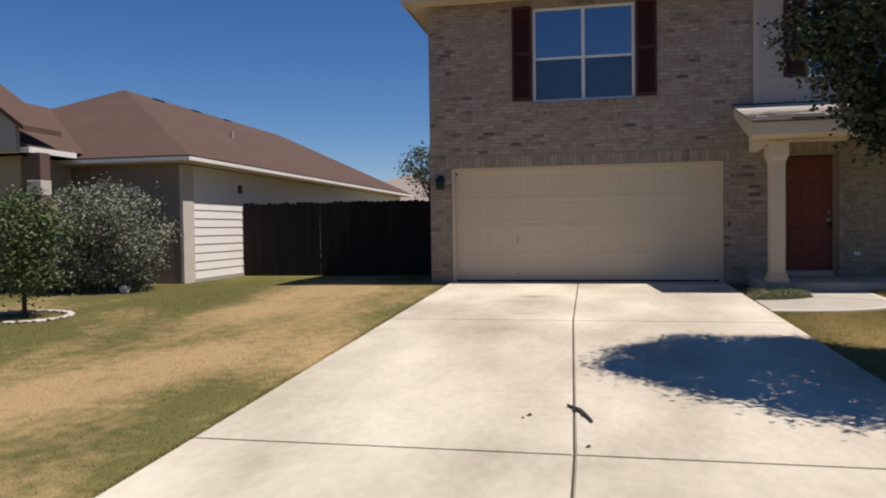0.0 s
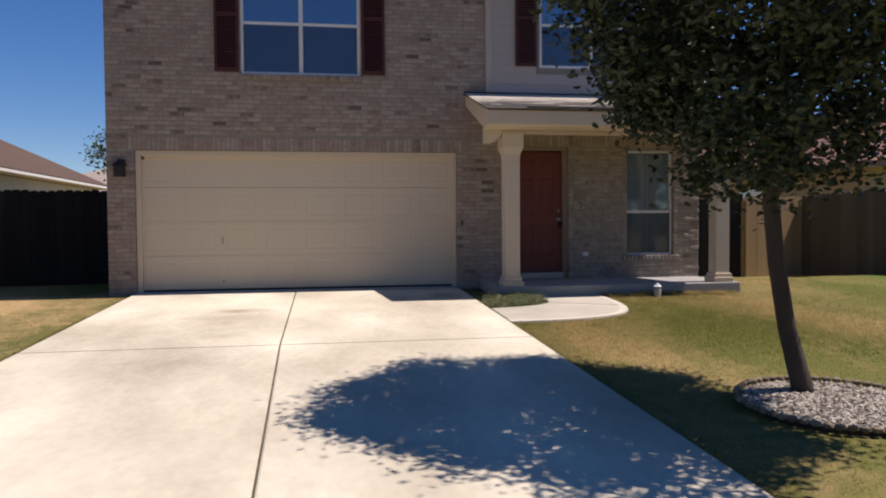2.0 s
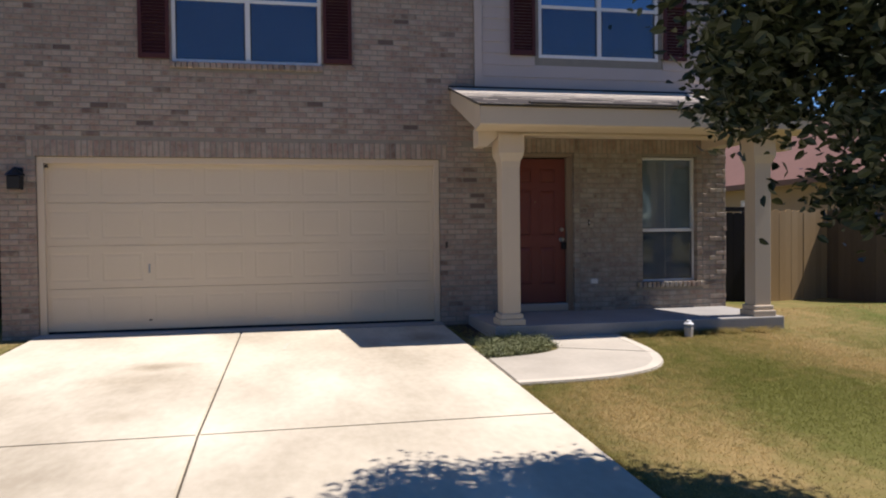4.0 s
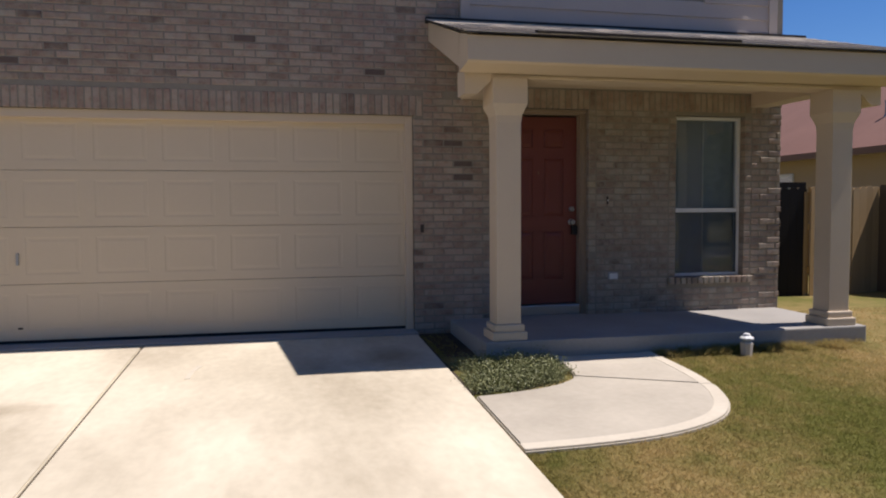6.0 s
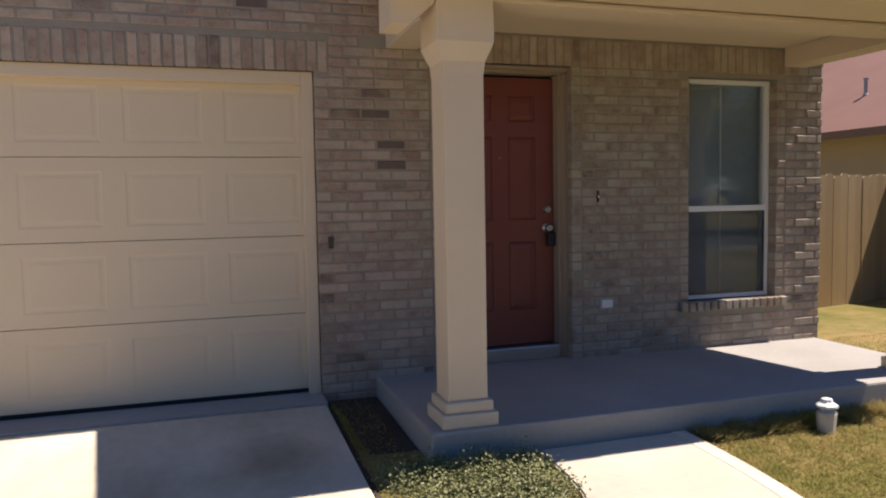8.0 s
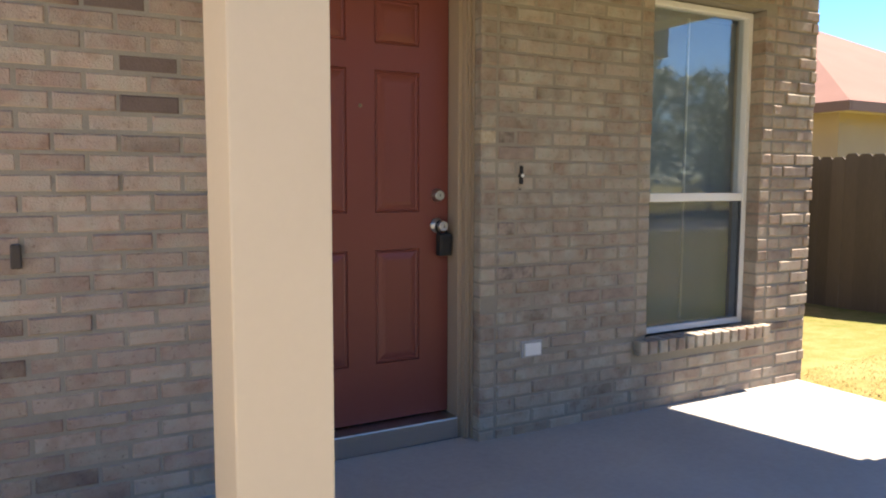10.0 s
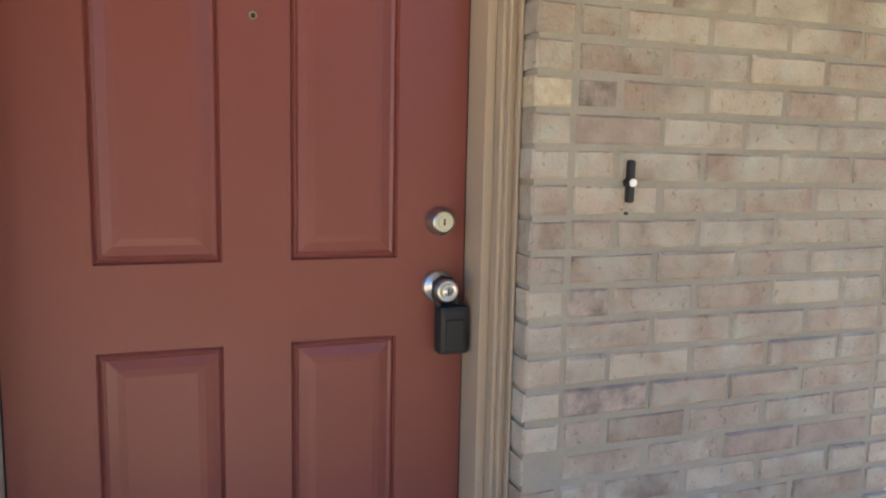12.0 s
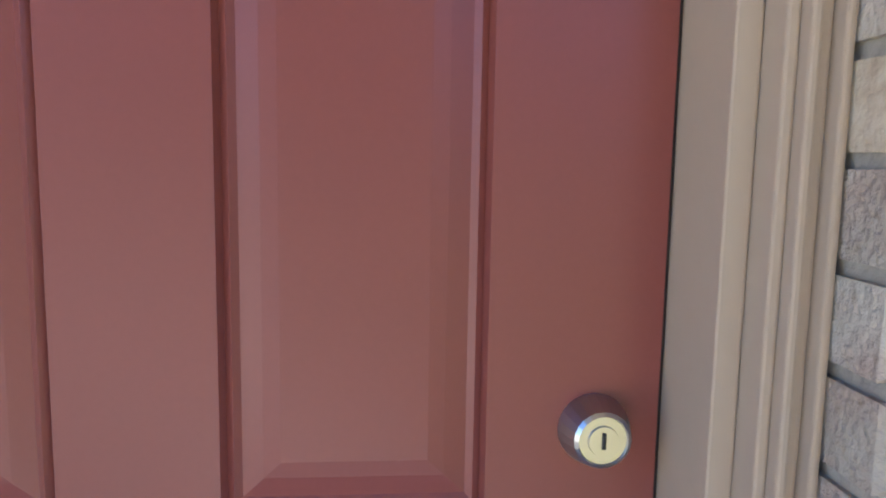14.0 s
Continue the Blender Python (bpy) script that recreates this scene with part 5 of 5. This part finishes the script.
part("post_head", boxes([(-10.06, -9.78, 11.86, 12.12, 2.47, 2.98)], 0.01), SHADED_POST, nb)

rh = thing("right_house", "one-storey tan house with rosy shingle roof", "house", (16.5, 24, 0.3))
part("wall", boxes([(12.9, 20.1, 17.6, 34.6, 0.0, 2.74)]), TAN_WALL, rh)
roof_r = part("roof", hip(bmesh.new(), 12.5, 20.5, 17.2, 35.0, 2.86, 0.55), SHINGLE_RED, rh)
part("eave", boxes([(12.5, 12.54, 17.2, 35.0, 2.72, 2.855), (12.545, 20.5, 17.2, 17.24, 2.72, 2.855)]), textured("brown_eave_paint", (0.19, 0.115, 0.085), (0.24, 0.15, 0.11), 2, 50, 0.7, 0.1), rh, "brown eave board")
part("soffit", boxes([(12.545, 20.4, 17.245, 34.9, 2.74, 2.76)]), BEIGE, rh)
rv = part("roof_vent", lathe(bmesh.new(), [(0.09, -0.05), (0.05, 0.06), (0.035, 0.08), (0.035, 0.34), (0.05, 0.345), (0.05, 0.37)], Matrix.Translation((13.9, 20.0, 3.58)), 10), GREY_PLASTIC, roof_r, "grey roof vent pipe")
w = part("window", boxes([(12.86, 12.899, 21.6, 22.9, 1.2, 2.45)], 0.01), WHITE, rh)
part("pane", boxes([(12.85, 12.859, 21.66, 22.84, 1.26, 2.39)]), GLASS, w)

far = thing("far_house", "distant house with grey brown roof behind the fence", "house", (-12, 52, 0.5))
part("wall", boxes([(-17, -7.6, 46, 58, 0.3, 3.2)]), TAN_WALL, far)
part("roof", hip(bmesh.new(), -17.4, -7.2, 45.6, 58.4, 3.2, 0.42), textured("far_shingle", (0.27, 0.22, 0.18), (0.34, 0.285, 0.235), 1, 30, 0.95, 0.3), far)
tree("backyard_tree", "green tree behind the side fence", (-4.75, 22.5, 0.45), (-4.75, 22.5, 2.2), (-4.75, 22.5, 3.25), (0.75, 0.8, 0.85), 0.06, LEAF_YOUNG, 60, 45, 0.16, 0.09, 21, limbs=6)

# ---- front garden of the left house ----
def shrub(name, label, centre, radii, mat, clumps, per, size, seed):
    rng = random.Random(seed)
    s = thing(name, label, "shrub", (centre[0], centre[1], lawn(centre[0], centre[1])))
    spots = crown_centres(rng, centre, radii, clumps, 0.35)
    for k in range(10):
        e = Vector(spots[rng.randrange(len(spots))][0])
        b = Vector((centre[0] + rng.uniform(-0.3, 0.3) * radii[0], centre[1] + rng.uniform(-0.2, 0.2), lawn(centre[0], centre[1]) - 0.03))
        part("stem", tube(bmesh.new(), [b, b.lerp(e, 0.5) + Vector((0, 0, 0.1)), e], [0.025, 0.016, 0.006], 6), BARK, s)
    v, f = leaf_cloud(rng, spots, per, 0.13, size)
    tagged(mesh_object("leaves", v, f, mat, s), kind="stuff")
    return s


shrub("sage_bush", "large silvery green sage bush before the house", (-8.95, 12.35, 1.36), (1.28, 0.9, 1.04), LEAF_SAGE, 260, 85, 0.055, 31)
shrub("sage_bush", "silvery green sage bush beside a larger one", (-10.6, 12.2, 1.15), (0.9, 0.8, 0.80), LEAF_SAGE, 120, 70, 0.055, 32)
tree("sapling", "small young tree in a stone ring", (-7.9, 9.2, lawn(-7.9, 9.2)), (-7.9, 9.2, 0.75), (-7.9, 9.2, 1.35), (0.52, 0.5, 0.72), 0.035, LEAF_YOUNG, 100, 50, 0.13, 0.06, 41, limbs=8)
ring = thing("stone_ring", "pale flat stones ringed round the sapling", "garden edging", (-7.9, 9.2, 0.25))
rng = random.Random(6)
flat_stones = [m.copy() for m in stone_meshes]
for m in flat_stones:
    m.name = "stone"
    m.materials[0] = STONE_PALE
for k in range(20):
    a = 2 * math.pi * k / 20
    x, y = -7.9 + 0.62 * math.cos(a), 9.2 + 0.55 * math.sin(a)
    ob = new("stone", rng.choice(flat_stones))
    ob.parent = ring
    ob.matrix_parent_inverse = Matrix.Translation(-ring.location)
    ob.matrix_basis = pose(x, y, lawn(x, y) + 0.02, 0, 0, math.degrees(a) + 90) @ Matrix.Diagonal((2.7, 2.2, 1.0, 1))
rock = part("white_rock", pebble(random.Random(3), 0.12, 0.8), STONE_PALE)
rock.location = (-8.2, 12.0, lawn(-8.2, 12.0) + 0.06)
tagged(rock, "small pale rock at the foot of the bush", "rock")

# trees across the street, seen in the panes
rng = random.Random(77)
first = tree("street_tree", "green tree across the street", (-20, -22, -0.78), (-20, -22, 1.8), (-20, -22, 3.9), (3.4, 3.0, 3.9), 0.15, LEAF_SAGE, 230, 30, 0.36, 0.26, 100, limbs=5, group="trees across the street")
for k in range(1, 27):
    s = rng.uniform(1.0, 1.3)
    copy_thing(first, pose(-20 + k * 4.0 + rng.uniform(-1.2, 1.2), -22 + rng.uniform(-4, 3), -0.78, 0, 0, rng.uniform(0, 360)) @ Matrix.Diagonal((s, s, s * rng.uniform(0.95, 1.1), 1)))

# ---- lawn blades ----
def blades(name, label, n, area, keep, mat, seed, tall=0.024):
    rng = random.Random(seed)
    verts, faces = [], []
    while len(faces) < n:
        x, y = rng.uniform(*area[0]), rng.uniform(*area[1])
        if not keep(x, y):
            continue
        z = lawn(x, y) - 0.004
        hgt, a = rng.uniform(0.3 * tall, tall), rng.uniform(0, 6.283)
        wide = rng.uniform(0.0025, 0.005)
        dx, dy = wide * math.cos(a), wide * math.sin(a)
        lx, ly = rng.gauss(0, 0.75 * tall), rng.gauss(0, 0.75 * tall)
        i = len(verts)
        verts += [(x - dx, y - dy, z), (x + dx, y + dy, z), (x + lx, y + ly, z + hgt)]
        faces.append((i, i + 1, i + 2))
    ob = mesh_object(name, verts, faces, mat)
    tagged(ob, label, "grass", kind="stuff")


def right_lawn(x, y):
    if math.hypot(x - 3.80, y - 6.54) < 0.69 or (x > 2.7 and y > 12.26 and x < 6.55):
        return False
    if 10.18 < y < 12.3:
        return x > np.interp(y, [p[1] for p in outer], [p[0] for p in outer]) + 0.005
    return x > 2.45


blades("lawn_blades", "short patchy green and straw lawn blades", 100000, ((2.45, 9.0), (2.6, 14.0)), right_lawn, BLADE, 51)
blades("lawn_blades", "longer green and straw grass about the path", 85000, ((2.45, 7.2), (7.6, 12.26)), lambda x, y: right_lawn(x, y) and math.sin(917.3 * x + 713.7 * y) * 43758.5 % 1 < min((y - 7.6) / 2.6, (7.2 - x) / 1.8), BLADE, 55, 0.034)
blades("lawn_tufts", "tall grass tufts against the porch edge", 5000, ((4.34, 6.4), (12.10, 12.27)), lambda x, y: noise.noise((x * 5, y * 5, 1.0)) > -0.05, BLADE, 56, 0.09)
blades("lawn_blades", "short dry straw-coloured lawn blades", 60000, ((-8.0, -2.48), (2.5, 14.5)), lambda x, y: True, BLADE_DRY, 52)
blades("lawn_tufts", "grass growing over the driveway edge", 9000, ((-2.53, -2.43), (0.5, 13.4)), lambda x, y: True, BLADE_DRY, 53)
blades("lawn_tufts", "grass growing over the driveway edge", 9000, ((2.40, 2.50), (3.5, 10.2)), lambda x, y: True, BLADE, 54)

# ---- bricks ----
COURSE, LONG, GAP = 0.0677, 0.2032, 0.0112
Z_JOINT = 1.757
rng = random.Random(12)
BORDER = 0.085
border_spans = [(DOOR[0] - BORDER, DOOR[0], 0.3, DOOR[3]), (DOOR[1], DOOR[1] + BORDER, 0.3, DOOR[3]), (WIN[0] - BORDER, WIN[0], WIN[2], WIN[3]), (WIN[1], WIN[1] + BORDER, WIN[2], WIN[3])]
soldiers = [(GAR[0] - 0.10, GAR[1] + 0.10, GAR[2], GAR[2] + 0.203), (DOOR[0] - BORDER, WIN[1] + BORDER + 0.12, DOOR[3], DOOR[3] + 0.203)]
sills = [(WIN[0] - 0.09, WIN[1] + 0.09, WIN[2] - 0.075, WIN[2]), (UPL[0] - 0.02, UPL[1] + 0.02, UPL[2] - 0.075, UPL[2])]
openings = [(GAR[0], GAR[1], 0.0, GAR[2]), (DOOR[0], DOOR[1], 0.0, DOOR[3]), (WIN[0], WIN[1], WIN[2], WIN[3]), UPL, (SPLIT_X, RIGHT + 1, SPLIT_Z, 9.0)]
blocked = openings + border_spans + soldiers + sills
all_bricks = []                      # x0, x1, z0, z1, proud


def laid(x0, x1, z0, z1, extra=0.0):
    if x0 > 6.28:
        extra += rng.uniform(-0.001, 0.008)
    if x1 > RIGHT - 0.01:
        x1 += rng.uniform(-0.012, 0.012)
    if x1 - x0 > 0.02 and z1 - z0 > 0.018:
        all_bricks.append((x0, x1, z0, z1, extra + rng.gauss(0, 0.0016) + (0.006 if rng.random() < 0.04 else 0)))


k0 = int((0.33 - Z_JOINT) / COURSE)
for k in range(k0, 60):
    za, zb = Z_JOINT + k * COURSE, Z_JOINT + (k + 1) * COURSE
    if za > EAVE:
        break
    cuts = [(b[0], b[1]) for b in blocked if b[2] < zb - 0.02 and b[3] > za + 0.02]
    spans, x = [], LEFT
    for a, b in sorted(cuts):
        if a > x + 0.01:
            spans.append((x, a))
        x = max(x, b)
    if x < RIGHT - 0.01:
        spans.append((x, RIGHT))
    lo = max([za] + [b[3] for b in blocked if za < b[3] < za + 0.02])
    hi = min([zb] + [b[2] for b in blocked if zb - 0.02 < b[2] < zb])
    for a, b in spans:
        if b - a < 0.012:
            continue
        x = a
        step = LONG / 2 if k % 2 == 0 else LONG
        while x < b - 0.005:
            e = min(x + step, b)
            if b - e < 0.04:
                e = b
            laid(x + (0 if x == LEFT else GAP / 2), e - GAP / 2, lo + GAP / 2, hi - GAP / 2)
            x, step = e, LONG
for a, b, z0, z1 in border_spans:
    z = Z_JOINT + math.ceil((z0 - Z_JOINT) / COURSE) * COURSE
    while z < z1 - 0.03:
        laid(a + (0.001 if a in (DOOR[1], WIN[1]) else GAP / 2), b - (GAP / 2 if a in (DOOR[1], WIN[1]) else 0.001), z + GAP / 2, min(z + COURSE, z1) - GAP / 2)
        z += COURSE
for a, b, z0, z1 in soldiers:
    n = round((b - a) / COURSE)
    for i in range(n):
        laid(a + (b - a) * i / n + GAP / 2, a + (b - a) * (i + 1) / n - GAP / 2, z0 + (0.001), z1 - GAP / 2)
for a, b, z0, z1 in sills:
    n = round((b - a) / 0.0677)
    for i in range(n):
        laid(a + (b - a) * i / n + GAP / 2, a + (b - a) * (i + 1) / n - GAP / 2, z0 + 0.002, z1 - 0.002, 0.045)

CH = 0.0055
UNIT_V = lambda w, h, proud: [(CH, -proud, CH), (w - CH, -proud, CH), (w - CH, -proud, h - CH), (CH, -proud, h - CH), (0, CH - proud, 0), (w, CH - proud, 0), (w, CH - proud, h), (0, CH - proud, h), (0, 0.098, 0), (w, 0.098, 0), (w, 0.098, h), (0, 0.098, h)]
UNIT_F = [(0, 1, 2, 3), (4, 5, 1, 0), (5, 6, 2, 1), (6, 7, 3, 2), (7, 4, 0, 3), (8, 9, 5, 4), (9, 10, 6, 5), (10, 11, 7, 6), (11, 8, 4, 7)]
DARK_BRICK = textured("burnt_brick", (0.11, 0.08, 0.067), (0.17, 0.125, 0.105), 14, 110, 0.9, 0.6)
SMOKED = textured("smoked_brick", (0.12, 0.095, 0.08), (0.36, 0.295, 0.245), 26, 120, 0.9, 0.6, contrast=2.2)
DUSKY = textured("dusky_brick", (0.19, 0.145, 0.12), (0.32, 0.255, 0.21), 22, 120, 0.9, 0.6, contrast=1.6)
OCHRE = textured("ochre_brick", (0.29, 0.225, 0.15), (0.47, 0.41, 0.31), 40, 140, 0.9, 0.6, contrast=1.8)
SPOTS = {(4.417, 1.49): SMOKED, (4.405, 1.33): SMOKED, (4.48, 1.873): DUSKY, (4.78, 1.20): DUSKY, (4.96, 1.20): DUSKY, (5.12, 1.20): DUSKY, (4.39, 1.95): SMOKED, (4.325, 1.905): OCHRE, (6.20, 1.765): DUSKY, (6.36, 1.765): DUSKY, (6.50, 1.765): DUSKY, (6.40, 2.24): DUSKY, (6.30, 1.28): DUSKY}
DARK_SPOTS = [(2.89, 2.34), (2.97, 2.12), (2.89, 2.03), (-2.1, 3.9), (-1.7, 3.2), (1.9, 4.4), (2.1, 3.0), (1.75, 4.1), (-2.5, 4.7), (0.9, 3.3), (-1.2, 3.0)]
shared = {}
dark = {}
for (sx, sz), mat in [(s, DARK_BRICK) for s in DARK_SPOTS] + list(SPOTS.items()):
    dark[min(all_bricks, key=lambda q: abs((q[0] + q[1]) / 2 - sx) + 3 * abs((q[2] + q[3]) / 2 - sz))] = mat
heaps = {BRICK_JOINED: ([], []), BRICK_PORCH: ([], [])}
singles = 0
for x0, x1, z0, z1, proud in all_bricks:
    if (x0, x1, z0, z1, proud) in dark:
        me = bpy.data.meshes.new("brick")
        me.from_pydata(UNIT_V(x1 - x0, z1 - z0, 0.0), [], UNIT_F)
        me.materials.append(dark[(x0, x1, z0, z1, proud)])
        me.update()
        ob = new("brick", me)
        ob.parent = wall_front
        ob.matrix_parent_inverse = Matrix.Translation(-wall_front.location)
        ob.location = (x0, FRONT - proud, z0)
        tagged(ob, {DARK_BRICK: "dark burnt brick", OCHRE: "yellowish brick"}.get(dark[(x0, x1, z0, z1, proud)], "dusky smoked brick"))
        continue
    near = 4.27 < x0 and x1 < 6.0 and 0.56 < z0 and z1 < 2.70
    if near and singles < 300:
        singles += 1
        key = (round((x1 - x0) / 0.004), round((z1 - z0) / 0.004), singles % 5)
        if key not in shared:
            me = bpy.data.meshes.new("brick")
            worn = lambda: rng.uniform(-0.0022, 0.0022)
            me.from_pydata([(a + worn(), b, c + worn()) if b < 0.05 else (a, b, c) for a, b, c in UNIT_V(x1 - x0, z1 - z0, 0.0)], [], UNIT_F)
            me.materials.append(BRICK)
            me.update()
            shared[key] = me
        ob = new("brick", shared[key])
        ob.parent = wall_front
        ob.matrix_parent_inverse = Matrix.Translation(-wall_front.location)
        ob.location = (x0, FRONT - proud, z0)
    else:
        verts, faces = heaps[BRICK_PORCH if x0 > 2.95 and z1 < SPLIT_Z - 0.5 else BRICK_JOINED]
        i = len(verts)
        verts += [(x0 + a, FRONT + b, z0 + c) for a, b, c in UNIT_V(x1 - x0, z1 - z0, proud)]
        faces += [tuple(i + j for j in f) for f in UNIT_F]
for mat, (verts, faces) in heaps.items():
    tagged(mesh_object("brickwork", verts, faces, mat, wall_front, "tan and mauve bricks in running bond"), kind="stuff")
